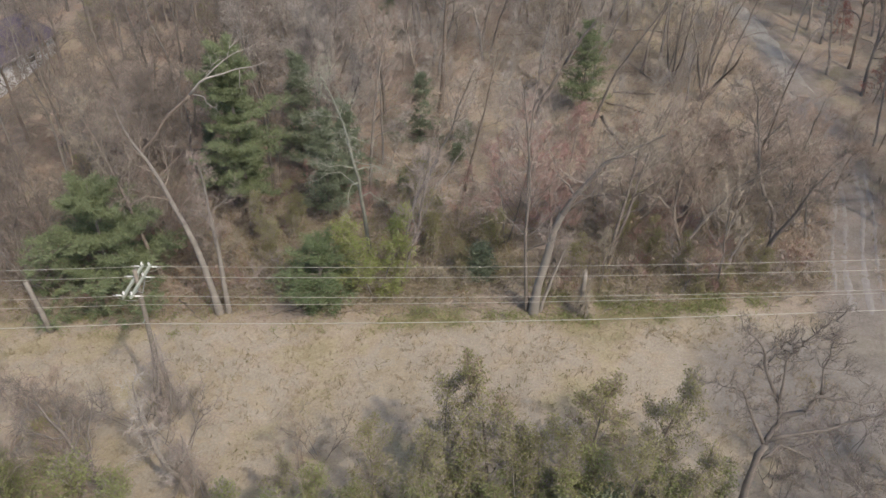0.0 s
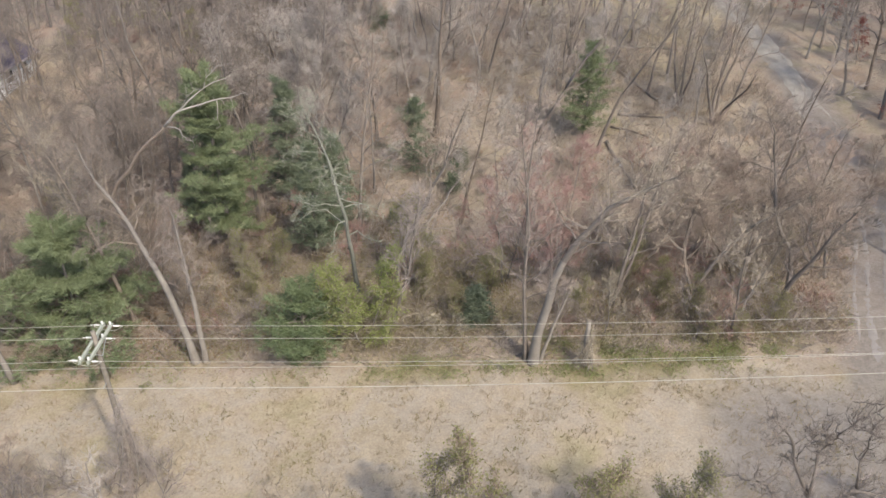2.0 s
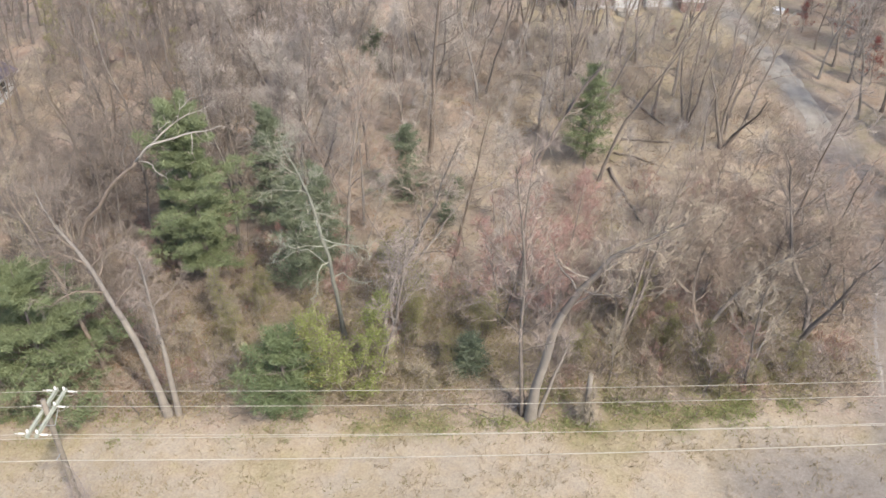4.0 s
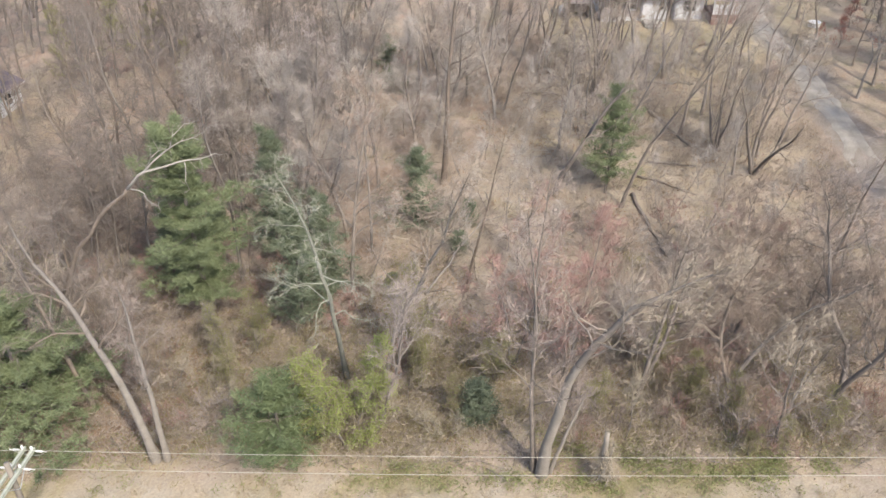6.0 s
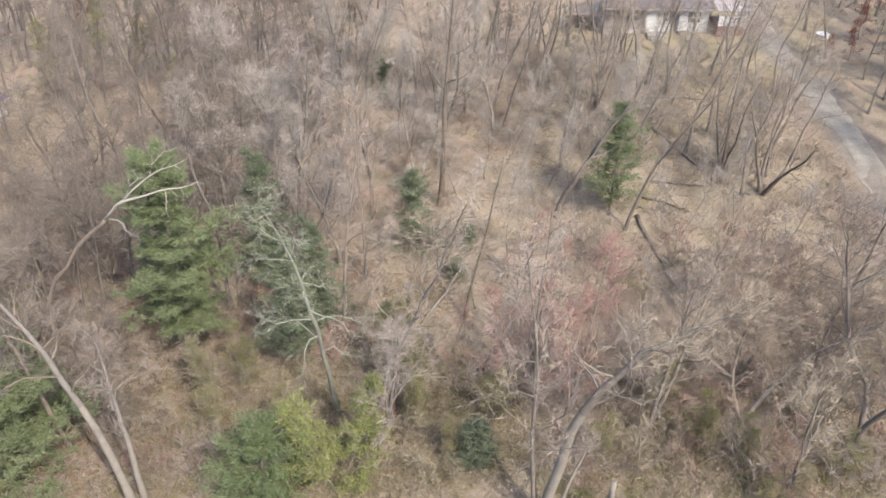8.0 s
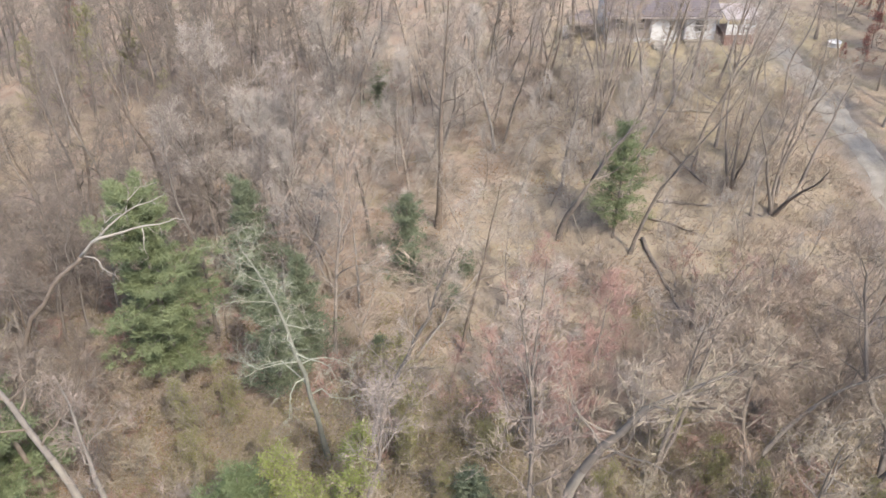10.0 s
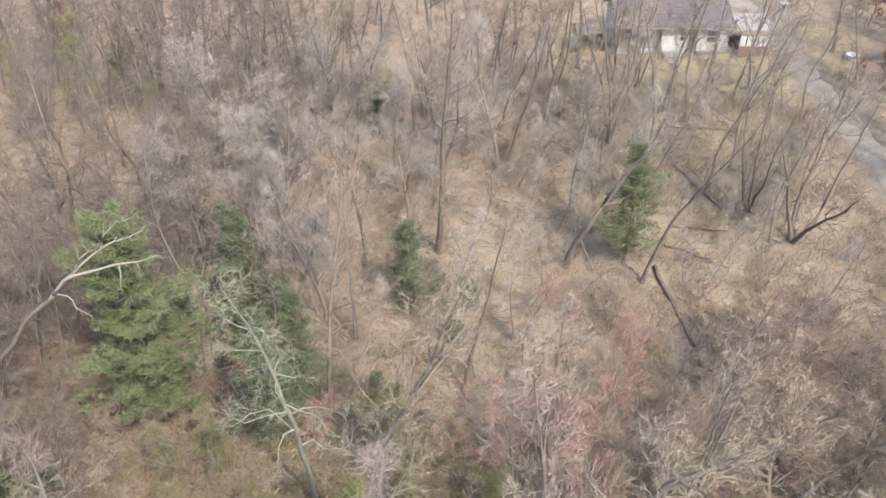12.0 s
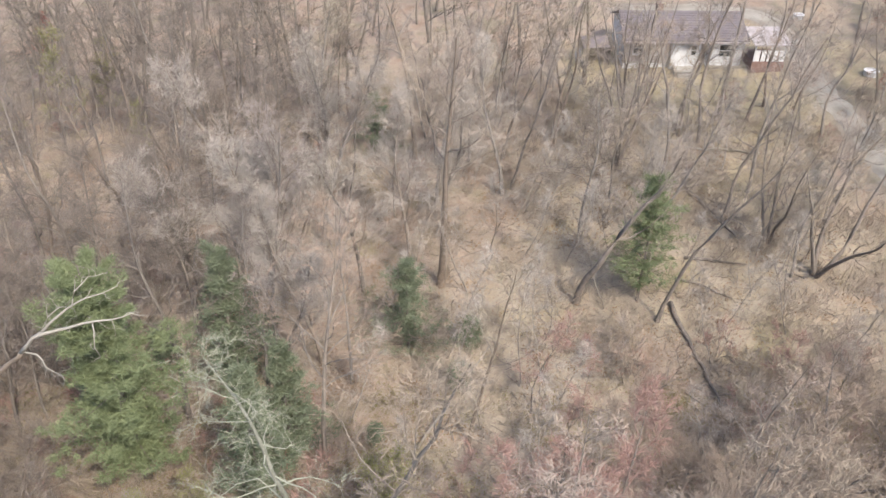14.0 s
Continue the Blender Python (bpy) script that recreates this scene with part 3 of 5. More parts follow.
# trees in the woods
def white_limbed_tree(x, y):
    """A dead tree that leans over and ends in bleached forking limbs."""
    g = np.random.default_rng(32)
    root = tagged(new("white_limbed_tree"), "dead leaning tree with bleached white limbs before the pine", "tree", "woodland trees")
    runs = ((0.15, 0.1, BARK, ((0, 0, -0.3), (2.0, -0.2, 4.0), (3.96, -0.5, 7.7), (5.92, -0.6, 10.1), (7.4, -0.7, 11.5), (8.2, -0.9, 12.3))),
            (0.1, 0.02, BLEACHED, ((8.2, -0.9, 12.3), (9.13, -1.1, 13.35), (10.18, -1.1, 13.8), (11.63, -1.1, 14.3), (12.9, -1.1, 14.55), (13.85, -1.1, 14.95))),
            (0.08, 0.015, BLEACHED, ((9.13, -1.1, 13.35), (9.77, -1.0, 13.85), (10.9, -0.9, 14.85), (11.9, -0.9, 15.5), (13.25, -0.8, 16.05))),
            (0.035, 0.012, BLEACHED, ((9.9, -1.0, 13.92), (10.07, -1.0, 14.5), (10.8, -0.9, 15.0), (11.1, -0.9, 14.95))),
            (0.035, 0.012, BLEACHED, ((12.0, -1.1, 14.33), (12.0, -1.3, 13.65), (12.1, -1.4, 12.7))),
            (0.045, 0.012, BLEACHED, ((8.3, -0.9, 12.35), (9.35, -1.3, 12.3), (9.7, -1.4, 11.75), (10.2, -1.5, 11.3))),
            (0.035, 0.012, BLEACHED, ((11.2, -0.9, 15.0), (11.45, -0.8, 15.75), (12.2, -0.7, 16.5), (12.9, -0.7, 16.7))),
            (0.04, 0.012, BARK, ((7.4, -0.7, 11.5), (7.3, -0.6, 12.6), (7.7, -0.5, 13.6), (7.5, -0.4, 14.6))))
    tb = Buf()
    for k, (r0, r1, mat, run) in enumerate(runs):
        pts = []
        for p, q in zip(run, run[1:]):
            p, q = np.array(p, float), np.array(q, float)
            pts += [p, (p + q) / 2 + g.normal(0, 0.06, 3)]
        pts.append(np.array(run[-1], float))
        limb, n = Buf(), len(pts)
        limb.tube(pts, [r0 + (r1 - r0) * i / (n - 1) for i in range(n)], 7, True)
        for i in range(2, n) if k else ():
            d = aside(g, unit(pts[i] - pts[i - 1]), g.uniform(30, 70))
            spray(g, limb, tb, tb, pts[i], d, g.uniform(0.4, 1.1), 0.018, 3, 1, 0, 0.007, 1, wob=0.4, tlen=0.5)
        part("limb" if k else "trunk", limb, mat, root, smooth=True)
    tagged(part("twig_haze", tb, PALE_BARK, root), kind="stuff")
    return hero(root, x, y)


hero(bare_tree("straight_bare_tree", "tall straight bare tree with a pale foot", 21, 18.0, 0.25, 13, 7, 6, 0.5, 0.3, (0.02, 0.0), crook=0.025), -0.7, 75.7)
hero(bare_tree("leaning_bare_tree", "dark bare tree leaning over the slope", 22, 13.5, 0.23, 11, 7, 5, 0.45, 0.3, (0.26, 0.1), crook=0.13, limb_bark=SUNLIT_LIMB, wob=0.36, bark=DARK_BARK), 8.4, 73.6)
hero(bare_tree("leaning_bare_tree", "slim dark bare tree leaning over the slope", 23, 15.0, 0.15, 9, 6, 5, 0.5, 0.22, (0.12, 0.1), crook=0.13, limb_bark=SUNLIT_LIMB, wob=0.36, bark=DARK_BARK), 13.4, 71.7)
hero(bare_tree("leaning_bare_tree", "dark bare tree leaning over the slope", 24, 13.5, 0.18, 11, 7, 5, 0.45, 0.3, (0.26, 0.1), crook=0.13, limb_bark=SUNLIT_LIMB, wob=0.36, bark=DARK_BARK), 14.6, 84.5)
hero(bare_tree("clump_tree", "many-stemmed bare tree with spreading dark stems", 25, 11.5, 0.2, 7, 6, 5, 0.35, 0.3, (0.08, 0.0), stems=4, splay=0.42, bark=DARK_BARK, crook=0.1, limb_bark=SUNLIT_LIMB, wob=0.3), 24.4, 75.8)
hero(bare_tree("clump_tree", "bare tree with three spreading dark stems", 26, 11.0, 0.15, 8, 6, 5, 0.35, 0.3, (-0.05, 0.0), stems=3, splay=0.3, bark=DARK_BARK, crook=0.1, limb_bark=SUNLIT_LIMB, wob=0.3), 22.2, 79.4)
hero(bare_tree("straight_bare_tree", "slim bare tree in the glade", 27, 13.0, 0.12, 10, 6, 5, 0.45, 0.25, (0.06, 0.0)), 1.6, 62.0)
hero(bare_tree("straight_bare_tree", "slim bare tree in the glade", 28, 12.0, 0.11, 10, 6, 5, 0.45, 0.25), -5.6, 66.5)
hero(bare_tree("lichen_tree", "crooked bare tree with pale grey-green lichen on its limbs", 29, 14.5, 0.17, 18, 7, 5, 0.3, 0.36, bark=LICHEN_BARK, limb_bark=LICHEN_TWIG, twig=LICHEN_TWIG, wob=0.5, limb_size=0.34, angle=105, tw=0.008, forks=2, drop=0.06,
               path=((0, 0, -0.3), (-0.3, -0.25, 3.0), (-0.45, -0.5, 5.5), (-0.95, -0.6, 8.4), (-1.35, -0.6, 10.6), (-2.3, -0.6, 13.0), (-2.8, -0.6, 14.6))), -5.6, 53.6)
hero(bare_tree("bare_tree", "tall bare tree with a dense grey crown", 30, 16.0, 0.15, 16, 8, 7, 0.35, 0.34), -6.2, 60.4)
hero(bare_tree("bare_tree", "tall bare tree with a dense grey crown", 31, 16.5, 0.16, 16, 8, 7, 0.35, 0.34, (-0.05, 0.0)), -10.5, 68.5)
white_limbed_tree(-26.5, 57.5)
hero(bare_tree("straight_bare_tree", "tall dark trunk behind the glade", 33, 16.0, 0.2, 10, 6, 5, 0.5, 0.26), -3.7, 91.6)
hero(bare_tree("leaning_bare_tree", "dark bare tree beside the lawn", 34, 15.0, 0.2, 9, 6, 5, 0.4, 0.3, (0.12, 0.1), bark=DARK_BARK), 22.3, 96.5)
hero(bare_tree("leaning_bare_tree", "slim dark bare tree beside the lawn", 35, 12.0, 0.15, 9, 6, 5, 0.4, 0.26, (0.15, 0.1), bark=DARK_BARK), 24.6, 96.2)
stems = hero(bare_tree("bare_tree", "cluster of dark bare stems by the house", 36, 15.0, 0.17, 9, 6, 6, 0.35, 0.28, (0.08, 0.05), stems=4, splay=0.12, bark=DARK_BARK, crook=0.08, limb_bark=SUNLIT_LIMB, wob=0.3), 13.0, 90.0)
hero(bare_tree("leaning_bare_tree", "dark bare tree leaning before the house", 38, 13.0, 0.16, 9, 6, 6, 0.35, 0.3, (0.16, 0.05), bark=DARK_BARK, crook=0.12, limb_bark=SUNLIT_LIMB, wob=0.36), 18.2, 94.8)
for x, y, turn, s in ((14.2, 95.8, 100, 0.9), (16.6, 99.5, 210, 0.65)):
    HEROES.append((x, y))
    again(stems, x, y, turn, s)
hero(bare_tree("straight_bare_tree", "tall bare tree beside the house", 37, 16.0, 0.2, 10, 6, 5, 0.4, 0.25), 11.4, 104.0)

pale = hero(bare_tree("pale_limbed_tree", "bare tree with pale grey spreading limbs beside the lane", 67, 11.0, 0.14, 13, 7, 6, 0.28, 0.4, (0.05, 0.0), crook=0.14, bark=SUNLIT_LIMB, limb_bark=PALE_BARK, twig=GREY_TWIG, wob=0.36, limb_size=0.5), 26.4, 81.0)
for x, y, turn, s in ((28.6, 94.5, 150, 0.75), (29.6, 100.5, 300, 0.75), (36.8, 88.0, 40, 1.0), (37.5, 80.0, 190, 1.0)):
    HEROES.append((x, y))
    again(pale, x, y, turn, s)
hero(bare_tree("bare_tree", "grey bare tree before the house lawn", 65, 12.5, 0.14, 12, 7, 5, 0.3, 0.34, (0.05, 0.05), crook=0.1, limb_bark=SUNLIT_LIMB, wob=0.3), 18.5, 94.0)
hero(bare_tree("bare_tree", "grey bare tree before the house lawn", 66, 11.0, 0.12, 12, 7, 5, 0.3, 0.36, (-0.05, 0.05), crook=0.1, limb_bark=SUNLIT_LIMB, wob=0.3), 15.5, 96.0)
thick = hero(bare_tree("thicket_tree", "low spreading bare tree with a dense haze of twigs", 61, 9.5, 0.15, 13, 8, 7, 0.2, 0.5, (0.05, 0.0), stems=2, splay=0.25, forks=4, crook=0.1, tw=0.009, tlen=1.3, wob=0.3, limb_size=0.24, limb_bark=BARK, twig=WARM_TWIG, group="thicket trees"), 14.0, 55.0)
for x, y, turn, s in ((18.5, 57.0, 50, 1.0), (23.5, 58.5, 110, 0.7), (26.5, 55.5, 200, 1.0), (12.0, 59.5, 260, 0.65), (20.5, 53.5, 170, 0.85), (9.6, 56.5, 230, 0.8), (31.3, 60.5, 30, 0.7), (36.0, 58.0, 210, 1.0)):
    HEROES.append((x, y))
    again(thick, x, y, turn, s)
dusky = hero(bare_tree("thicket_tree", "low spreading bare tree with dark crooked twigs", 64, 9.0, 0.15, 13, 8, 7, 0.2, 0.5, (-0.05, 0.0), stems=2, splay=0.28, forks=3, crook=0.14, tw=0.0105, tlen=1.3, wob=0.3, twig=DARK_TWIG, limb_bark=SUNLIT_LIMB, group="thicket trees"), -27.0, 66.0)
for x, y, turn, s in ((-33.0, 52.5, 150, 1.0), (-26.5, 60.5, 300, 1.1), (-29.0, 54.0, 200, 1.0), (-22.0, 56.0, 250, 0.8), (-19.6, 54.0, 30, 0.7), (-17.6, 52.0, 120, 0.5), (-28.0, 49.5, 60, 0.8), (-24.5, 66.5, 330, 1.0), (-20.5, 71.0, 180, 1.0), (23.5, 31.5, 70, 0.6), (19.0, 27.0, 190, 0.7), (17.0, 30.0, 250, 0.35)):
    HEROES.append((x, y))
    again(dusky, x, y, turn, s)
for x, y, turn, s in ((-20.0, 32.0, 80, 0.65), (-24.0, 31.0, 20, 0.75), (-17.5, 28.0, 250, 0.75), (-22.5, 35.5, 140, 0.5), (-27.0, 36.0, 200, 0.7)):
    HEROES.append((x, y))
    again(thick, x, y, turn, s)
grey = hero(bare_tree("dense_tree", "upright bare tree with a dense grey crown of twigs", 62, 13.5, 0.17, 15, 8, 7, 0.25, 0.34, (0.0, 0.0), forks=5, crook=0.07, angle=42, tw=0.0105, tlen=1.4, twig=GREY_TWIG, group="dense grey trees"), -9.0, 72.0)
for x, y, turn, s in ((-12.5, 75.0, 120, 1.05), (-9.6, 80.0, 200, 1.05), (-6.0, 75.0, 60, 0.95), (-3.0, 78.0, 280, 0.9), (-10.0, 65.0, 150, 0.95), (-13.5, 70.0, 240, 1.0), (-7.6, 68.0, 330, 0.9), (-1.0, 83.0, 110, 0.9), (3.6, 86.0, 300, 0.9), (-17.0, 74.0, 70, 1.0), (-15.0, 82.0, 30, 1.1), (-10.5, 87.0, 90, 1.1)):
    HEROES.append((x, y))
    again(grey, x, y, turn, s)

red = hero(bare_tree("red_leafed_tree", "small tree with dull red spring leaves", 63, 5.0, 0.07, 12, 6, 5, 0.15, 0.36, leafy=5, leaf=RED_LEAF, twig=RED_TWIG, group="red-leafed trees"), 41.5, 111.0)
for x, y, turn, s in ((38.5, 98.5, 60, 0.6), (39.6, 74.0, 10, 0.85), (41.2, 86.5, 140, 0.9), (41.9, 95.5, 260, 0.9), (43.0, 107.0, 80, 1.0), (37.0, 100.4, 330, 0.35), (44.0, 116.0, 120, 1.1), (-45.0, 112.0, 30, 1.1), (41.0, 103.0, 200, 0.7)):
    HEROES.append((x, y))
    again(red, x, y, turn, s)

# trees on the near side of the clearing
def crooked_tree(x, y):
    """An old tree that forks low, each limb following its own bends."""
    rng = np.random.default_rng(41)
    root = tagged(new("dead_tree"), "big old bare tree with crooked dark limbs", "tree", "woodland trees")
    fork, reach, girth = np.array((0.0, 0.0, 6.75)), 0.97, 0.75
    runs = ((0.27, 0.2, ((0.1, -7.4), (-0.15, -3.6), (-0.2, -1.4), (0, 0.12))),
            (0.11, 0.03, ((0, 0), (-0.7, 1.3), (-1.2, 2.3), (-1.7, 3.3), (-2.2, 3.5), (-2.9, 3.8))),
            (0.17, 0.03, ((0, 0), (0.2, 0.9), (0.3, 1.8), (-0.1, 2.9), (-0.8, 4.2), (-1.1, 5.2), (-1.6, 6.0), (-2.1, 6.5))),
            (0.08, 0.02, ((0, 2.7), (-0.2, 4.5), (-0.1, 5.7), (0.1, 6.2), (0.6, 7.1), (0.9, 7.9))),
            (0.04, 0.015, ((0.1, 6.2), (0.7, 6.4), (1.3, 6.5))),
            (0.04, 0.015, ((-1.0, 5.0), (-0.8, 5.4), (-0.4, 5.6), (-0.2, 6.1))),
            (0.16, 0.03, ((0.3, 1.8), (1.2, 2.2), (1.4, 2.9), (1.7, 3.2), (2.4, 3.1), (3.4, 2.9), (4.2, 3.2))),
            (0.07, 0.02, ((1.7, 3.2), (1.4, 4.7), (1.4, 5.8), (1.3, 6.6))),
            (0.05, 0.015, ((1.4, 4.7), (2.0, 4.6), (2.8, 4.5))),
            (0.14, 0.03, ((0.1, 0.3), (1.2, 0.8), (2.5, 1.2), (3.3, 1.7), (4.4, 2.2), (5.2, 3.2))),
            (0.08, 0.02, ((0, -1.0), (0.7, 0), (1.6, -0.4), (2.7, -1.3), (3.8, -2.1))))
    tb = Buf()
    for k, (r0, r1, run) in enumerate(runs):
        knots = [fork + reach * np.array((a, 0.05 * (k % 3 - 1) * n + 0.02 * rng.normal(), c)) for n, (a, c) in enumerate(run)]
        pts = []
        for a, b in zip(knots, knots[1:]):
            pts += [a, a + (b - a) * 0.5 + rng.normal(0, 0.07, 3)]
        pts.append(knots[-1])
        limb = Buf()
        n = len(pts)
        limb.tube(pts, [girth * (r0 + (r1 - r0) * i / (n - 1)) * rng.uniform(0.9, 1.12) for i in range(n)], 8, True)
        if k:
            for i in range(2, n):
                for _ in range(3):
                    d = aside(rng, unit(pts[i] - pts[i - 1]), rng.uniform(30, 75))
                    spray(rng, limb, tb, tb, pts[i], d, rng.uniform(0.4, 1.3), 0.026, 5, 3, 0, 0.008, 2, wob=0.42, tlen=0.5)
        part("limb" if k else "trunk", limb, DARK_BARK, root, smooth=True)
    tagged(part("twig_haze", tb, DARK_TWIG, root), kind="stuff")
    return hero(root, x, y)


crooked_tree(14.2, 28.0)
hero(bare_tree("dead_tree", "broken bare tree with vines on its trunk", 42, 8.6, 0.2, 12, 7, 5, 0.2, 0.28, (-0.02, 0.0), crook=0.14, wob=0.36, limb_size=0.4, twig=GREY_TWIG, bark=SUNLIT_LIMB, limb_bark=PALE_BARK), -13.3, 31.3)
hero(bare_tree("bare_tree", "low crooked bare tree beside the clearing", 43, 9.0, 0.2, 13, 8, 6, 0.25, 0.55, (-0.25, 0.15), crook=0.18, wob=0.34, limb_size=0.5, bark=DARK_BARK, twig=DARK_TWIG), -16.5, 30.0)
bud = hero(bare_tree("budding_tree", "small tree with fresh olive-green leaves", 44, 8.0, 0.09, 14, 7, 6, 0.1, 0.34, leafy=5, leaf=OLIVE, forks=4, group="budding trees"), 0.0, 30.6)
for x, y, turn, s in ((-3.2, 29.0, 40, 0.85), (2.4, 30.6, 100, 1.15), (4.8, 29.2, 160, 0.9), (7.4, 30.8, 200, 1.1), (10.4, 30.6, 250, 1.1), (-8.0, 28.5, 300, 0.7), (1.2, 28.2, 20, 1.0), (3.6, 28.0, 70, 0.95), (6.2, 28.3, 130, 1.0), (8.6, 27.8, 210, 1.0), (11.0, 27.6, 260, 0.9), (-1.4, 28.0, 310, 0.95), (-19.5, 30.0, 30, 0.8), (-22.0, 27.5, 90, 0.9)):
    HEROES.append((x, y))
    again(bud, x, y, turn, s)
leafy = hero(bare_tree("budding_shrub", "rounded shrub with bright spring-green leaves", 45, 4.6, 0.06, 14, 7, 6, 0.05, 0.45, leafy=6, leaf=BUD, stems=2, splay=0.3, group="budding trees", category="shrub"), -6.8, 28.2)
for x, y, turn, s in ((-17.5, 27.0, 40, 1.3), (-14.0, 26.0, 100, 1.2), (-20.5, 28.5, 190, 1.2), (-1.6, 26.6, 10, 1.1), (6.0, 26.8, 70, 1.1), (3.3, 27.0, 130, 1.0), (-23.0, 31.5, 100, 0.9), (10.0, 26.6, 20, 1.0), (-4.6, 26.8, 220, 1.0), (1.2, 27.8, 50, 1.2), (4.6, 28.2, 90, 1.2), (8.2, 28.4, 140, 1.2), (11.6, 28.0, 180, 1.1), (0.2, 29.4, 260, 0.9), (-8.6, 27.2, 300, 1.1), (-19.0, 27.2, 330, 1.2), (-16.0, 27.4, 15, 1.1)):
    again(leafy, x, y, turn, s)

# evergreens
hero(conifer("pine", "tall dense green pine with layered boughs", 51, 14.4, 5.2, NEEDLE, 15, 7, 26, 32, 0.3, 0.12, (-0.03, 0.0), r0=0.25, taper=0.5, ragged=0.5, rise=0.05, waist=0.45, clump=0.25), -15.9, 59.5)
hero(conifer("pine", "broad green pine at the edge of the clearing", 52, 9.3, 6.8, NEEDLE, 14, 6, 26, 32, 0.33, 0.0, taper=0.55, ragged=0.4, rise=0.1), -23.8, 49.6)
hero(conifer("juniper", "rounded dark green juniper at the clearing's edge", 53, 5.6, 3.7, JUNIPER, 12, 6, 18, 24, 0.26, 0.0, taper=0.6, ragged=0.5), -8.4, 47.3)
hero(bare_tree("budding_shrub", "yellow-green shrub beside the juniper", 54, 6.4, 0.08, 15, 8, 7, 0.05, 0.5, leafy=10, leaf=LIME, stems=2, splay=0.34, group="budding trees", category="shrub"), -4.7, 47.9)
con = hero(conifer("pine", "slender pine among bare trees", 55, 9.5, 2.9, NEEDLE_DARK, 13, 6, 11, 18, 0.3, 0.1, r0=0.12, ragged=0.4), -8.0, 60.6)
hero(conifer("pine", "slender young pine on the slope", 56, 8.9, 3.3, NEEDLE, 17, 5, 13, 13, 0.3, 0.15, (0.04, 0.08), r0=0.1, ragged=0.55, taper=0.5, waist=0.7), 12.4, 73.7)
for x, y, turn, s in ((-12.4, 66.0, 30, 1.2), (-9.2, 58.2, 100, 1.05), (-19.5, 63.0, 20, 0.7)):
    HEROES.append((x, y))
    again(con, x, y, turn, s)
young = hero(conifer("pine", "small dense dark green pine among bare trees", 59, 6.6, 3.5, NEEDLE_DARK, 13, 6, 10, 13, 0.3, 0.05, r0=0.1, ragged=0.5, taper=0.6), -2.4, 69.4)
HEROES.append((-7.2, 92.8))
again(young, -7.2, 92.8, 130, 0.8, 1.15)
low = hero(conifer("juniper", "small dark green juniper bush", 57, 2.2, 1.0, NEEDLE_DARK, 9, 6, 6, 12, 0.26, 0.0, r0=0.04, taper=0.5), 1.5, 69.7)
for x, y, turn, s in ((0.9, 66.2, 30, 0.9), (2.5, 49.6, 100, 1.4), (7.4, 27.6, 60, 2.0), (-3.6, 62.0, 150, 0.7), (-18.0, 69.0, 10, 1.3)):
    HEROES.append((x, y))
    again(low, x, y, turn, s)
hazel = hero(bare_tree("budding_tree", "slender tree with yellow-green spring leaves", 58, 7.0, 0.07, 13, 7, 6, 0.12, 0.27, leafy=5, leaf=OLIVE, stems=2, splay=0.12, group="budding trees"), -2.2, 56.0)
for x, y, turn, s in ((-1.0, 52.5, 120, 0.7), (14.5, 50.5, 150, 0.6), (-11.5, 55.5, 190, 0.7), (19.0, 47.5, 230, 0.35), (17.0, 47.0, 20, 0.35), (3.5, 53.0, 20, 0.6), (-29.5, 62.0, 50, 0.8), (-7.8, 51.5, 240, 0.6), (-3.0, 50.5, 200, 0.5), (1.2, 50.0, 290, 0.5), (9.0, 49.8, 40, 0.55), (13.0, 53.5, 80, 0.75), (16.5, 49.5, 140, 0.5), (-12.5, 52.0, 10, 0.6), (-14.0, 55.0, 330, 0.7), (-10.5, 49.5, 110, 0.45), (21.5, 48.5, 190, 0.5)):
    again(hazel, x, y, turn, s)


olive = hero(bare_tree("budding_tree", "tall bare tree with a few dull olive leaves", 68, 11.0, 0.13, 14, 7, 6, 0.25, 0.3, leafy=8, leaf=OLIVE, group="budding trees"), -35.6, 94.5)
for x, y, turn, s in ((-32.0, 97.0, 80, 0.8), (-38.5, 91.0, 130, 0.85), (-27.0, 90.0, 30, 0.6)):
    HEROES.append((x, y))
    again(olive, x, y, turn, s)


# ---- the rest of the woods ----
# lines along which the wood is thin: before the lane, the cottage, the young pine and the green trees
GAPS = ((24.3, 0.42, 60, 58, 88, 3.0), (-31.3, -0.55, 60, 56, 86, 1.0), (-6.1, -0.144, 84, 84, 93, 1.7), (-27.5, -0.6, 78, 76, 94, 1.2), (-25.0, -0.543, 75, 74, 93, 2.2))


def open_ground(x, y):
    """Whether a tree may stand there."""
    if y < 47.6 + 1.2 * wander(x, y, 5, 9) or road_distance(x, y) < 3.2 or math.hypot((x - 22.5) / 1.35, y - 110) < 10.5 or math.hypot(x + 50, y - 86) < 8.5:
        return False
    if (-20 < x < -7 and 49.5 < y < 60) or (abs(x + 6.5) < 2.6 and 84 < y < 93) or (-4 < x < 0 and 57 < y < 69):
        return False
    if GAPS and any(lo < y < hi and abs(x - a - b * (y - c)) < w for a, b, c, lo, hi, w in GAPS):
        return False
    return all((x - a) ** 2 + (y - b) ** 2 > 2.2 for a, b in HEROES)


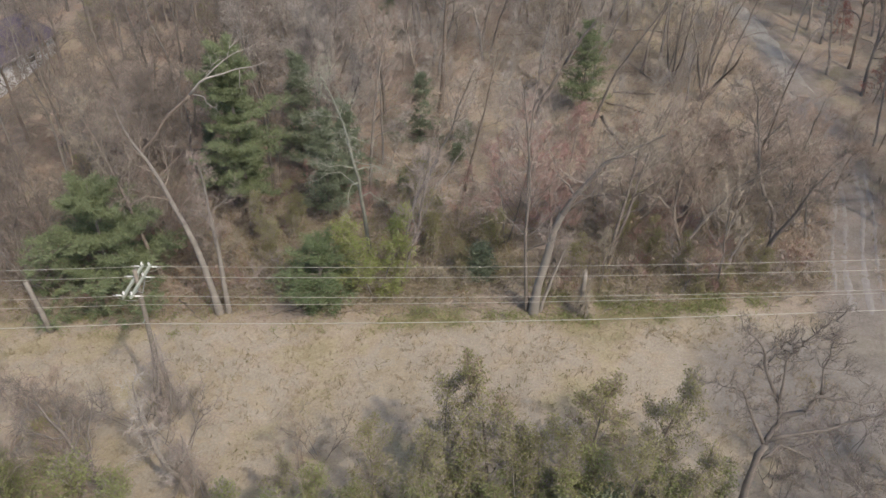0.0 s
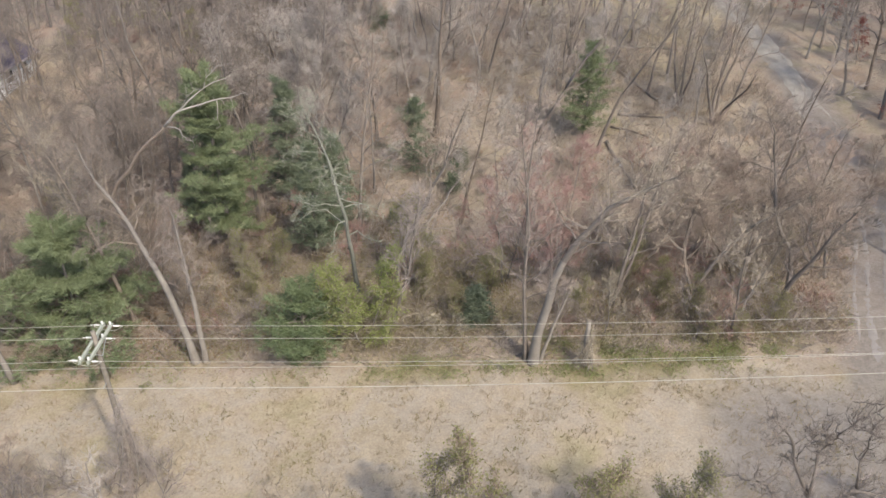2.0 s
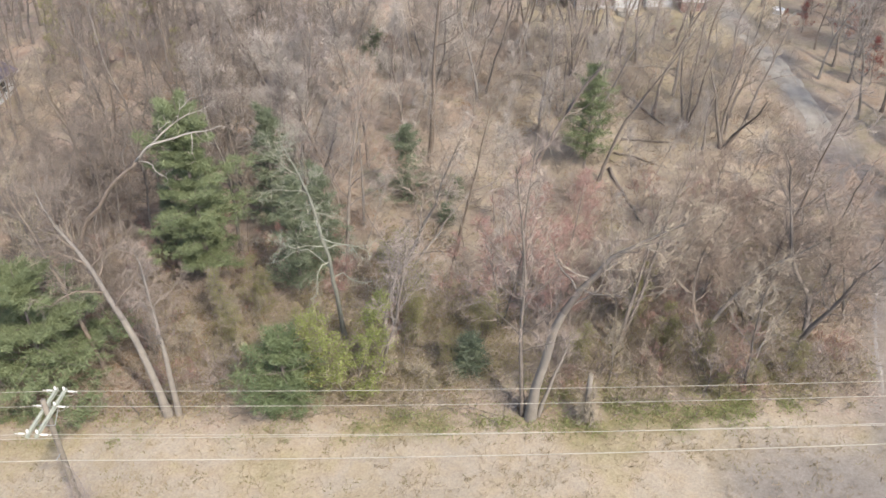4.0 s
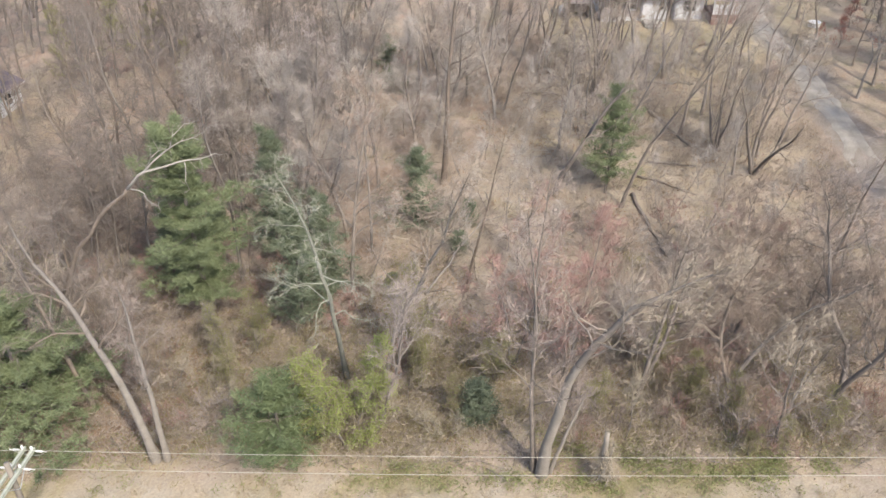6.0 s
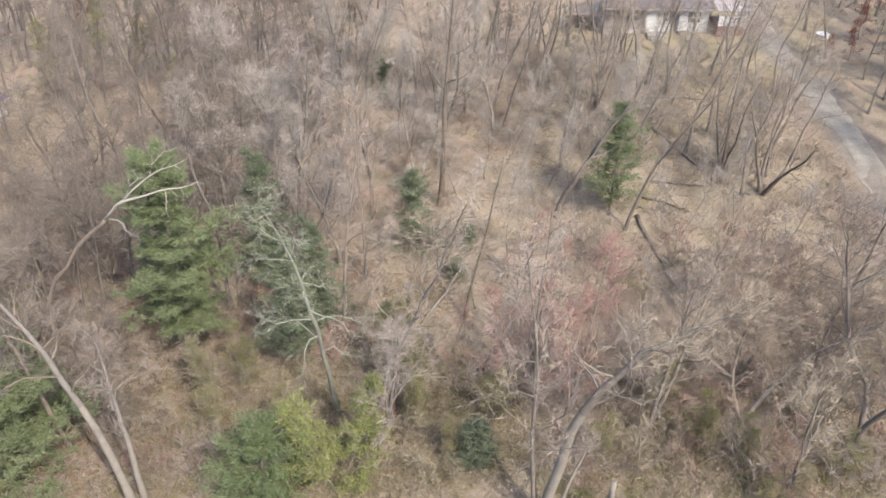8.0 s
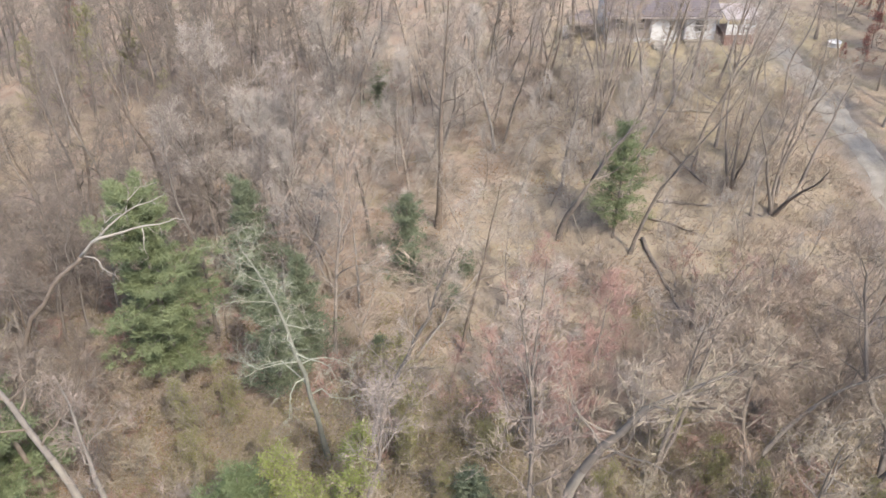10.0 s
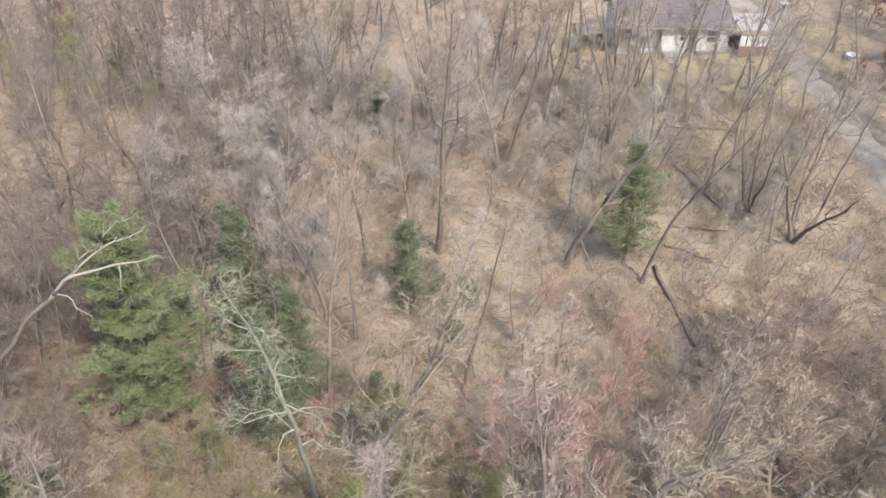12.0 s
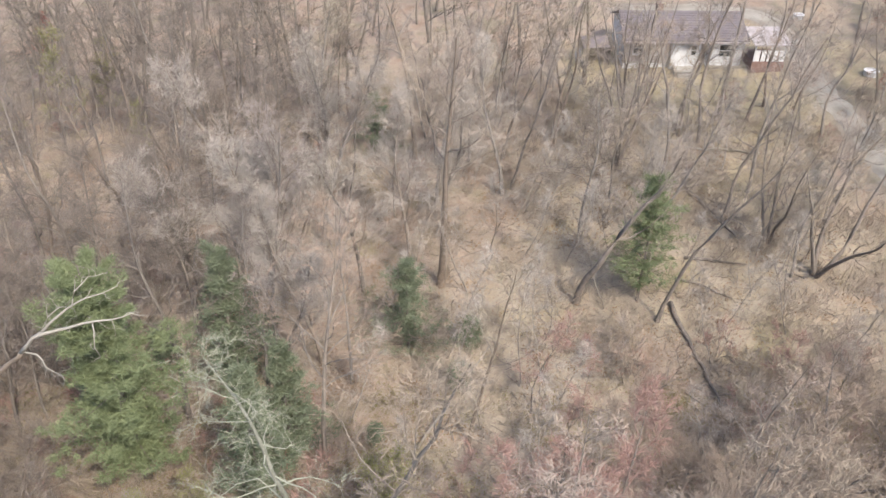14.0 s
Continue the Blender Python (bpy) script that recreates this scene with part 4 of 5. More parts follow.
rng = random.Random(5)
# crown limbs get the paler colour that stands for sun on them
kinds_near = [bare_tree("bare_tree", "grey-brown leafless woodland tree with fine twigs", 100 + k, tall, r, limbs, 7, 6, first, spread, (lx, 0.02), tw=0.013, tlen=1.35, forks=2, crook=0.1, wob=0.3, limb_size=0.46, limb_bark=SUNLIT_LIMB)
              for k, (tall, r, limbs, first, spread, lx) in enumerate(((15.0, 0.15, 12, 0.3, 0.34, 0.0), (13.5, 0.13, 11, 0.3, 0.34, -0.06), (16.0, 0.16, 12, 0.35, 0.32, 0.03), (11.5, 0.11, 11, 0.25, 0.38, 0.0), (13.0, 0.12, 12, 0.25, 0.4, -0.08), (14.5, 0.14, 11, 0.3, 0.36, -0.03)))]
kinds_dark = [bare_tree("bare_tree", "dark grey-brown leafless tree with dense fine twigs", 110 + k, tall, r, 12, 7, 6, 0.28, spread, (lx, 0.02), tw=0.0145, tlen=1.35, forks=2, crook=0.11, wob=0.32, limb_size=0.46, twig=DARK_TWIG, limb_bark=DARK_BARK)
              for k, (tall, r, spread, lx) in enumerate(((14.5, 0.15, 0.36, -0.05), (12.5, 0.13, 0.4, 0.0), (15.5, 0.16, 0.34, -0.1)))]
kinds_far = [bare_tree("far_tree", "distant leafless grey-brown woodland tree", 120 + k, tall, r, 9, 4, 5, 0.28, 0.4, (lx, 0.0), tw=0.02, tlen=1.3, forks=2, crook=0.07, twig=DARK_TWIG, group="distant woods") for k, (tall, r, lx) in enumerate(((15.0, 0.16, 0.04), (13.5, 0.14, -0.05), (16.5, 0.18, 0.0)))]
kinds_sapling = [bare_tree("sapling", "slim leafless sapling with upright twigs", 130 + k, tall, 0.05, 9, 4, 5, 0.3, 0.26, (lx, 0.0), tw=0.012, forks=2, group="saplings") for k, (tall, lx) in enumerate(((7.0, 0.05), (8.5, -0.06), (6.0, 0.1)))]
kinds_brush = [bare_tree("brush", "tangled leafless underbrush in leaf litter", 140 + k, tall, 0.03, 3, 3, 4, 0.15, 0.6, tw=0.012, stems=4, splay=0.5, crook=0.12, forks=3, group="underbrush", category="shrub", twig=tw) for k, (tall, tw) in enumerate(((2.4, TWIG), (3.4, TWIG), (2.2, RED_TWIG)))]
used = set()


def plant(kinds, x, y, lo, hi):
    k = rng.choice(kinds)
    turn, s, w = rng.uniform(-40, 40) if kinds is not kinds_brush else rng.uniform(0, 360), rng.uniform(lo, hi), rng.uniform(0.85, 1.15)
    if 58 < y < 76 and abs(x - 12.4 - 0.22 * (y - 73.6)) < 2.2:
        return  # the young pine stands free
    if k.name not in used:
        used.add(k.name)
        stand(k, x, y, turn, s, w)
    else:
        again(k, x, y, turn, s, w)


def density(x, y):
    """How thick the wood is: thin in the glade and towards the house."""
    d = 1.0
    d *= 1 - 0.85 * smooth(12, 7, math.hypot((x - 3) * 0.8, (y - 70) * 0.55))
    d *= 1 - 0.6 * smooth(14, 8, math.hypot(x - 19, (y - 82) * 0.8))
    d *= 1 - 0.75 * smooth(10, 6, math.hypot((x - 16) * 0.8, (y - 65)))
    d *= 1 - 0.85 * smooth(8, 5, math.hypot(x + 30, (y - 85) * 0.6))
    return d


def scatter(kinds, x0, x1, y0, y1, step, lo, hi, gain=1.0):
    y = y0
    while y < y1:
        x = x0
        while x < x1:
            px, py = x + rng.uniform(-0.45, 0.45) * step, y + rng.uniform(-0.45, 0.45) * step
            if open_ground(px, py) and rng.random() < gain * density(px, py):
                plant(kinds_dark if kinds is kinds_near and rng.random() < smooth(-8, -24, px) + 0.15 + 0.5 * smooth(26, 38, px) else kinds, px, py, lo, hi)
            x += step
        y += step


scatter(kinds_near, -60, 54, 48.5, 104, 4.8, 0.72, 1.1, 0.86)
scatter(kinds_sapling, -45, 40, 48, 108, 5.0, 0.6, 1.15, 0.8)
scatter(kinds_brush, -32, 30, 47.5, 70, 2.7, 0.6, 1.25, 0.85)
scatter(kinds_dark, -62, -22, 60, 106, 7.0, 0.75, 1.05, 0.8)
scatter(kinds_dark, -42, -18, 50, 78, 5.6, 0.6, 0.95, 0.8)
scatter(kinds_dark, -62, -6, 82, 107, 5.6, 0.7, 1.0, 0.85)
scatter(kinds_near, -20, 12, 84, 107, 6.0, 0.7, 1.0, 0.8)
scatter(kinds_dark, 37, 56, 60, 104, 4.4, 0.7, 1.0, 0.9)
scatter(kinds_brush, 7, 25, 47.3, 52, 1.9, 0.7, 1.3, 0.9)
scatter(kinds_brush, -36, 34, 71, 100, 4.6, 0.6, 1.2, 0.7)
slim = bare_tree("sapling", "thin pale leafless sapling on the slope", 69, 8.0, 0.045, 12, 5, 5, 0.3, 0.24, (0.05, 0.0), tw=0.008, forks=3, crook=0.12, wob=0.34, bark=SUNLIT_LIMB, limb_bark=SUNLIT_LIMB, twig=GREY_TWIG, group="saplings")
rosy = bare_tree("sapling", "thin leafless sapling with reddish twigs", 70, 7.0, 0.04, 12, 5, 5, 0.2, 0.28, (-0.03, 0.0), tw=0.008, forks=4, crook=0.12, wob=0.34, twig=RED_TWIG, group="saplings")
stand(slim, 4.5, 66.0)
stand(rosy, 6.4, 58.5)
for k in range(120):
    x, y = rng.uniform(-6, 30), rng.uniform(56, 100)
    if road_distance(x, y) > 2.5 and abs(x - 24.3 - 0.42 * (y - 60)) > 3.0 and math.hypot((x - 23) / 1.3, y - 109) > 8 and not (58 < y < 75 and abs(x - 12.4 - 0.22 * (y - 73.6)) < 1.9) and not (-4 < x < 0 and 57 < y < 69):
        again(rosy if y < 66 and k % 3 == 0 else slim, x, y, rng.uniform(0, 360), rng.uniform(0.5, 1.2))
for k in range(40):
    x, y = rng.uniform(-26, -12), rng.uniform(47.6, 58)
    again(kinds_brush[k % 3], x, y, rng.uniform(0, 360), rng.uniform(0.5, 1.1))
for k in range(34):
    x, y = rng.uniform(8, 26), rng.uniform(55, 69)
    again(kinds_brush[k % 3], x, y, rng.uniform(0, 360), rng.uniform(0.7, 1.3))
for x, y, turn, s in ((-6.6, 33.6, 0, 1.2), (-7.6, 32.6, 90, 1.0), (-14.5, 34.5, 40, 1.3), (-17.8, 36.4, 200, 1.3), (17.2, 31.5, 60, 1.2), (20.0, 30.5, 120, 1.4), (21.5, 33.0, 10, 1.2), (18.5, 33.8, 300, 0.9)):
    again(kinds_brush[1], x, y, turn, s)
for x, y, turn, s in ((-15.0, 38.0, 130, 0.9), (-16.0, 36.2, 300, 1.2), (-20.5, 37.0, 10, 1.1)):
    again(kinds_brush[0], x, y, turn, s)


def far_woods():
    """The woods behind, too far to tell one tree from the next."""
    layers = [Buf(), Buf()]
    mats = [BARK, DARK_TWIG]
    y = 104.0
    while y < 142:
        x = -80.0
        while x < 62:
            px, py = x + rng.uniform(-2.2, 2.2), y + rng.uniform(-2.2, 2.2)
            if open_ground(px, py) and rng.random() < 0.9:
                src = rng.choice(kinds_far)
                m = pose(px, py, height(px, py), 0, 0, rng.uniform(-40, 40)) @ Matrix.Scale(rng.uniform(0.8, 1.15), 4)
                a = np.array(m)
                for c in src.children:
                    me = c.data
                    co = np.empty(len(me.vertices) * 3)
                    me.vertices.foreach_get("co", co)
                    co = co.reshape(-1, 3) @ a[:3, :3].T + a[:3, 3]
                    for k, want in enumerate(mats):
                        n = len(layers[k].v)
                        slot = 0 if len(me.materials) == 1 else k
                        if len(me.materials) == 1 and k == 1:
                            continue
                        layers[k].v += [tuple(v) for v in co]
                        layers[k].f += [tuple(i + n for i in p.vertices) for p in me.polygons if p.material_index == slot]
            x += 4.7
        y += 4.7
    ob = joined("far_woods", list(zip(layers, mats)), None, "leafless grey-brown woods on the far slope")
    tagged(ob, category="trees")


for k in kinds_near + kinds_dark + kinds_far + kinds_sapling + kinds_brush:
    if k.name not in used:
        stand(k, rng.uniform(-60, -40), rng.uniform(105, 125))
bpy.context.view_layer.update()
far_woods()


# ---- undergrowth and grass ----
def undergrowth():
    g = np.random.default_rng(8)
    b = Buf()
    for _ in range(24000):
        x, y = g.uniform(-45, 36), g.uniform(46.5, 105)
        if wander(x, y, 4, 11) + 0.35 * g.normal() < -0.12 + 0.25 * (1 - density(x, y)) or road_distance(x, y) < 2.0 or math.hypot((x - 23) / 1.2, y - 110) < 14:
            continue
        z = height(x, y) - 0.03
        for _ in range(g.integers(6, 16)):
            p = np.array((x + g.normal(0, 0.35), y + g.normal(0, 0.35), z))
            d = np.array((g.normal(0, 0.45), g.normal(0, 0.45), g.uniform(0.5, 1.4)))
            b.twig(p, p + d, 0.011)
            q = p + d * g.uniform(0.3, 0.8)
            b.twig(q, q + np.array((g.normal(0, 0.35), g.normal(0, 0.35), g.uniform(0.1, 0.5))), 0.009)
    tagged(new("undergrowth", b.mesh("undergrowth", TWIG)), "low leafless stems and dead weeds on leaf litter", "undergrowth", kind="stuff")


def grass():
    g = np.random.default_rng(9)
    b = Buf()
    for _ in range(14000):
        x, y = g.uniform(-32, 30), g.uniform(26, 50)
        if zones(x, y)[0] < 0.4 or wander(x, y, 2.5, 15) + 0.4 * g.normal() < 0.1 or road_distance(x, y) < 1.6:
            continue
        z = height(x, y) - 0.02
        for _ in range(7):
            p = np.array((x + g.normal(0, 0.1), y + g.normal(0, 0.1), z))
            b.twig(p, p + np.array((g.normal(0, 0.14), g.normal(0, 0.14), g.uniform(0.12, 0.42))), 0.012)
    tagged(new("grass", b.mesh("grass", DRY_GRASS)), "tufts of dry straw-coloured grass in the clearing", "grass", kind="stuff")


def sticks(name, label, mat, count, seed, r):
    """Fallen twigs that lie about on the leaf litter."""
    g = np.random.default_rng(seed)
    b = Buf()
    for _ in range(count):
        x, y = g.uniform(-30, 32), g.uniform(46, 100)
        if road_distance(x, y) < 1.8:
            continue
        a, ln = g.uniform(0, 6.28), g.uniform(0.4, 2.2)
        x2, y2 = x + ln * math.cos(a), y + ln * math.sin(a)
        p, q = np.array((x, y, height(x, y) + 0.03)), np.array((x2, y2, height(x2, y2) + g.uniform(0.03, 0.3)))
        b.sliver(p, q, r * g.uniform(0.6, 1.5))
        b.sliver(p + (q - p) * 0.4, p + (q - p) * 0.4 + np.array((g.normal(0, 0.3), g.normal(0, 0.3), 0.12)), r * 0.6)
    tagged(new(name, b.mesh(name, mat)), label, "twigs", kind="stuff")


def weeds(name, label, mat, count, seed, ylo, yhi, where, tall, spread, blades, wide):
    """Small clumps of stems and dead leaves."""
    g = np.random.default_rng(seed)
    b = Buf()
    for _ in range(count):
        x, y = g.uniform(-34, 32), g.uniform(ylo, yhi)
        if not where(x, y, g) or road_distance(x, y) < 1.8:
            continue
        z, s = height(x, y), g.uniform(0.5, 1.3)
        for _ in range(blades):
            p = np.array((x + g.normal(0, spread * s), y + g.normal(0, spread * s), z + abs(g.normal(0, tall * 0.4)) * s))
            d = unit(g.normal(0, 1, 3) + np.array((0, 0, 0.5)))
            b.leaf(p, d, unit(np.cross(d, g.normal(0, 1, 3))), g.uniform(0.1, 0.25), wide)
    tagged(new(name, b.mesh(name, mat)), label, "weeds", kind="stuff")


def leaf_litter():
    g = np.random.default_rng(41)
    b = Buf()
    for _ in range(42000):
        x, y = g.uniform(-28, 31), g.uniform(45.5, 98)
        if road_distance(x, y) < 1.4:
            continue
        p = np.array((x, y, height(x, y) + g.uniform(0.01, 0.05)))
        d = unit(np.array((g.normal(), g.normal(), 0.35 * g.normal())))
        b.leaf(p, d, unit(np.cross(d, (0.25 * g.normal(), 0.25 * g.normal(), 1))), g.uniform(0.1, 0.2), g.uniform(0.035, 0.06))
    tagged(new("leaf_litter", b.mesh("leaf_litter", LITTER)), "dry fallen leaves lying on the woodland floor", "leaves", kind="stuff")


undergrowth()
grass()
leaf_litter()
weeds("weeds", "low olive weeds among dry grass", WEED, 1500, 31, 28, 47, lambda x, y, g: wander(x, y, 3, 21) + 0.3 * g.normal() > 0.15, 0.2, 0.22, 14, 0.02)
weeds("edge_weeds", "green weeds along the wood's edge", BUD, 1300, 32, 44.5, 49, lambda x, y, g: wander(x, y, 2.6, 7) + 0.25 * g.normal() + 0.3 * (6 < x < 20) - 0.15 > 0.12, 0.5, 0.35, 26, 0.025)
CLUMPS = ((15.2, 46.0, 0.8), (10.9, 47.0, 0.9), (18.2, 46.4, 1.1), (4.6, 45.4, 0.9), (6.0, 45.1, 0.8), (7.8, 45.3, 1.0), (20.8, 46.4, 0.8), (11.8, 46.3, 0.9), (13.4, 46.6, 1.0), (16.6, 46.0, 0.8), (9.4, 45.0, 0.8), (3.0, 45.6, 0.7), (-1.5, 46.4, 0.7))
weeds("green_clumps", "fresh green weeds in clumps beside the clearing", BUD, 13000, 35, 44, 48.5, lambda x, y, g: any(math.hypot(x - a, y - b) + 0.5 * abs(g.normal()) < r for a, b, r in CLUMPS), 0.25, 0.3, 10, 0.025)
weeds("olive_undergrowth", "olive-green young undergrowth in the woods", WEED, 3600, 33, 47.5, 66, lambda x, y, g: wander(x, y, 6, 25) + 0.25 * g.normal() > 0.12, 1.0, 0.45, 30, 0.025)
weeds("straw_undergrowth", "pale straw and olive shoots under the bare trees", STRAW, 6500, 36, 47, 60, lambda x, y, g: smooth(10, 3, math.hypot((x + 5) * 0.7, y - 52)) + 0.8 * smooth(8, 2, math.hypot((x - 15) * 0.6, y - 49)) + 0.8 * wander(x, y, 2.5, 29) + 0.25 * g.normal() > 0.5, 0.9, 0.4, 26, 0.022)
weeds("rust_undergrowth", "rust-brown dead leaves on low brush", RUST, 2600, 34, 48, 92, lambda x, y, g: wander(x, y, 6, 27) + 0.25 * g.normal() > 0.2, 0.8, 0.45, 26, 0.025)
weeds("rust_slope", "rust-brown and tan dead leaves on low brush up the slope", RUST, 1500, 39, 68, 94, lambda x, y, g: smooth(9, 4, math.hypot(x + 30, (y - 85) * 0.6)) + 0.8 * wander(x, y, 2.5, 35) + 0.25 * g.normal() > 0.5, 0.5, 0.5, 24, 0.022)
weeds("rust_brush", "rust-brown leaves on low brush at the wood's edge", RUST, 1500, 38, 46.8, 58, lambda x, y, g: smooth(9, 4, math.hypot((x + 18) * 0.8, y - 51)) + wander(x, y, 2.5, 33) + 0.25 * g.normal() > 0.5, 0.5, 0.4, 24, 0.022)
sticks("pale_twigs", "pale fallen twigs scattered on leaf litter", PALE_BARK, 5000, 21, 0.018)
sticks("dark_twigs", "dark fallen twigs scattered on leaf litter", DARK_BARK, 3500, 22, 0.022)


# ---- fallen timber ----
def fallen(name, label, ends, r, mat, lift=0.0, tip=0.4, stubs=4, seed=0):
    """A log or a broken branch that lies from one plan point to another."""
    g = np.random.default_rng(seed)
    (ax, ay), (bx, by) = ends
    root = tagged(new(name), label, "log", "fallen timber")
    buf, n = Buf(), 9
    pts = []
    for k in range(n):
        f = k / (n - 1)
        x, y = ax + (bx - ax) * f + g.normal(0, 0.08), ay + (by - ay) * f + g.normal(0, 0.08)
        pts.append(np.array((x, y, height(x, y) + r * 0.8 + lift * f + 0.03 * g.random())))
    rad = [r * (1 - (1 - tip) * k / (n - 1)) for k in range(n)]
    buf.tube(pts, rad, 7, True)
    part("trunk", buf, mat, root, smooth=True)
    for _ in range(stubs):
        sb = Buf()
        i = g.integers(2, n - 1)
        d = aside(g, unit(pts[i] - pts[i - 1]), g.uniform(40, 80))
        d[2] = abs(d[2]) * 0.8 + 0.1
        p = bough(g, pts[i], d, g.uniform(0.6, 1.8), 3, 0.15, 0.0)
        sb.tube(p, [rad[i] * 0.5, rad[i] * 0.35, rad[i] * 0.2, 0.006], 4)
        part("branch_stub", sb, mat, root)
    return root


fallen("fallen_log", "dark fallen trunk lying across leaf litter", ((14.5, 73.2), (16.1, 64.0)), 0.17, DARK_BARK, seed=1)
fallen("fallen_log", "dark fallen trunk on the slope", ((17.7, 86.6), (20.4, 79.4)), 0.17, DARK_BARK, seed=2)
fallen("fallen_log", "thin fallen trunk on leaf litter", ((16.0, 77.9), (20.2, 76.8)), 0.13, DARK_BARK, seed=3)
fallen("fallen_log", "thin fallen trunk on leaf litter", ((15.3, 75.7), (18.4, 73.7)), 0.11, DARK_BARK, seed=4)
fallen("leaning_deadwood", "bleached broken branch leaning out of the brush", ((-1.2, 61.8), (2.6, 67.0)), 0.1, PALE_BARK, 2.2, 0.35, 5, 5)
fallen("fallen_log", "pale fallen branch in the brush", ((19.0, 48.6), (21.4, 52.0)), 0.1, PALE_BARK, 1.8, 0.3, 4, 6)
fallen("fallen_log", "dark fallen branch below the pole", ((-18.8, 48.6), (-16.4, 46.0)), 0.06, DARK_BARK, 0.0, 0.3, 4, 7)
fallen("fallen_log", "dark fallen trunk at the wood's edge", ((-21.5, 50.5), (-19.6, 47.4)), 0.09, DARK_BARK, 0.0, 0.4, 4, 8)
fallen("fallen_log", "weathered fallen trunk beside the lawn", ((18.0, 92.0), (24.5, 91.0)), 0.14, CUT_WOOD, 0.0, 0.5, 3, 9)


def snag(x, y, tall, lean, r):
    root = tagged(new("snag"), "broken bleached tree stump standing in brush", "stump")
    b = Buf()
    g = np.random.default_rng(3)
    pts = [np.array((lean * tall * k / 5, 0.03 * g.normal(), tall * k / 5 - 0.2)) for k in range(6)]
    b.tube(pts, [r * 1.3, r, r * 0.95, r * 0.9, r * 0.85, r * 0.8], 8, True)
    part("trunk", b, PALE_BARK, root, smooth=True)
    s = Buf()
    for k in range(7):
        a = k * 0.9
        p = pts[-1] + np.array((math.cos(a), math.sin(a), 0)) * r * 0.5
        s.sliver(p - np.array((0, 0, 0.1)), p + np.array((0.02, 0, g.uniform(0.15, 0.4))), r * 0.3)
    part("splinters", s, CUT_WOOD, root)
    return stand(root, x, y)


snag(-26.6, 45.3, 4.4, -0.15, 0.2)
snag(9.1, 45.5, 3.8, -0.02, 0.17)


# ---- power line ----
POLE_X, POLE_Y = -16.2, 37.3


def utility_pole(x, y):
    root = tagged(new("utility_pole"), "weathered wooden utility pole with double crossarm and insulators", "utility pole", "utility poles")
    b = Buf()
    tall = 10.5
    b.tube([(0, 0, -1.2 + (tall + 1.2) * k / 8) for k in range(9)], [0.17 - 0.06 * k / 8 for k in range(9)], 12, True)
    part("pole", b, POLE_WOOD, root, smooth=True)
    for s in (-1, 1):
        a = Buf()
        a.box(s * 0.2 - 0.06, -1.45, 9.72, s * 0.2 + 0.06, 1.45, 9.86)
        arm = part("crossarm", a, ARM_WOOD, root)
        for yy in (-1.3, 0.35, 1.3):
            i = Buf()
            z0 = 9.86
            for r, z, dz in ((0.025, z0, 0.06), (0.06, z0 + 0.06, 0.04), (0.045, z0 + 0.1, 0.03), (0.06, z0 + 0.13, 0.04), (0.03, z0 + 0.17, 0.04)):
                i.tube([(s * 0.2, yy, z), (s * 0.2, yy, z + dz)], [r, r * 0.85], 10, True)
            part("insulator", i, PORCELAIN, arm, "white porcelain insulator")
        for sy in (-1, 1):
            c = Buf()
            c.tube([(s * 0.15, 0, 9.0), (s * 0.2, sy * 0.75, 9.74)], [0.02, 0.02], 5, True)
            part("brace", c, STEEL, root)
    for s in (-1, 1):
        for yy in (-1.3, 0.35, 1.3):
            d = Buf()
            for k in range(4):
                d.tube([(s * (0.36 + 0.07 * k), yy, 9.8), (s * (0.41 + 0.07 * k), yy, 9.8)], [0.05, 0.04], 9, True)
            d.tube([(s * 0.26, yy, 9.8), (s * 0.8, yy, 9.8)], [0.012, 0.012], 5)
            part("strain_insulator", d, PORCELAIN, root, "white strain insulator")
    for yy, sx in ((-1.3, 1), (0.35, 1), (1.3, 1)):
        j = Buf()
        j.tube([(-0.8, yy, 9.8), (-0.4, yy + 0.1, 9.45), (0, yy + 0.15, 9.35), (0.4, yy + 0.1, 9.45), (0.8, yy, 9.8)], [0.014] * 5, 5)
        part("jumper_wire", j, WIRE, root)
    m = Buf()
    m.tube([(0, -0.1, 7.3), (0, -0.5, 7.3)], [0.02, 0.02], 5, True)
    part("cable_bracket", m, STEEL, root)
    return root


pole = utility_pole(0, 0)
pole.matrix_basis = pose(POLE_X, POLE_Y, gz(POLE_X, POLE_Y) + 0.05, 0, 0, -2)


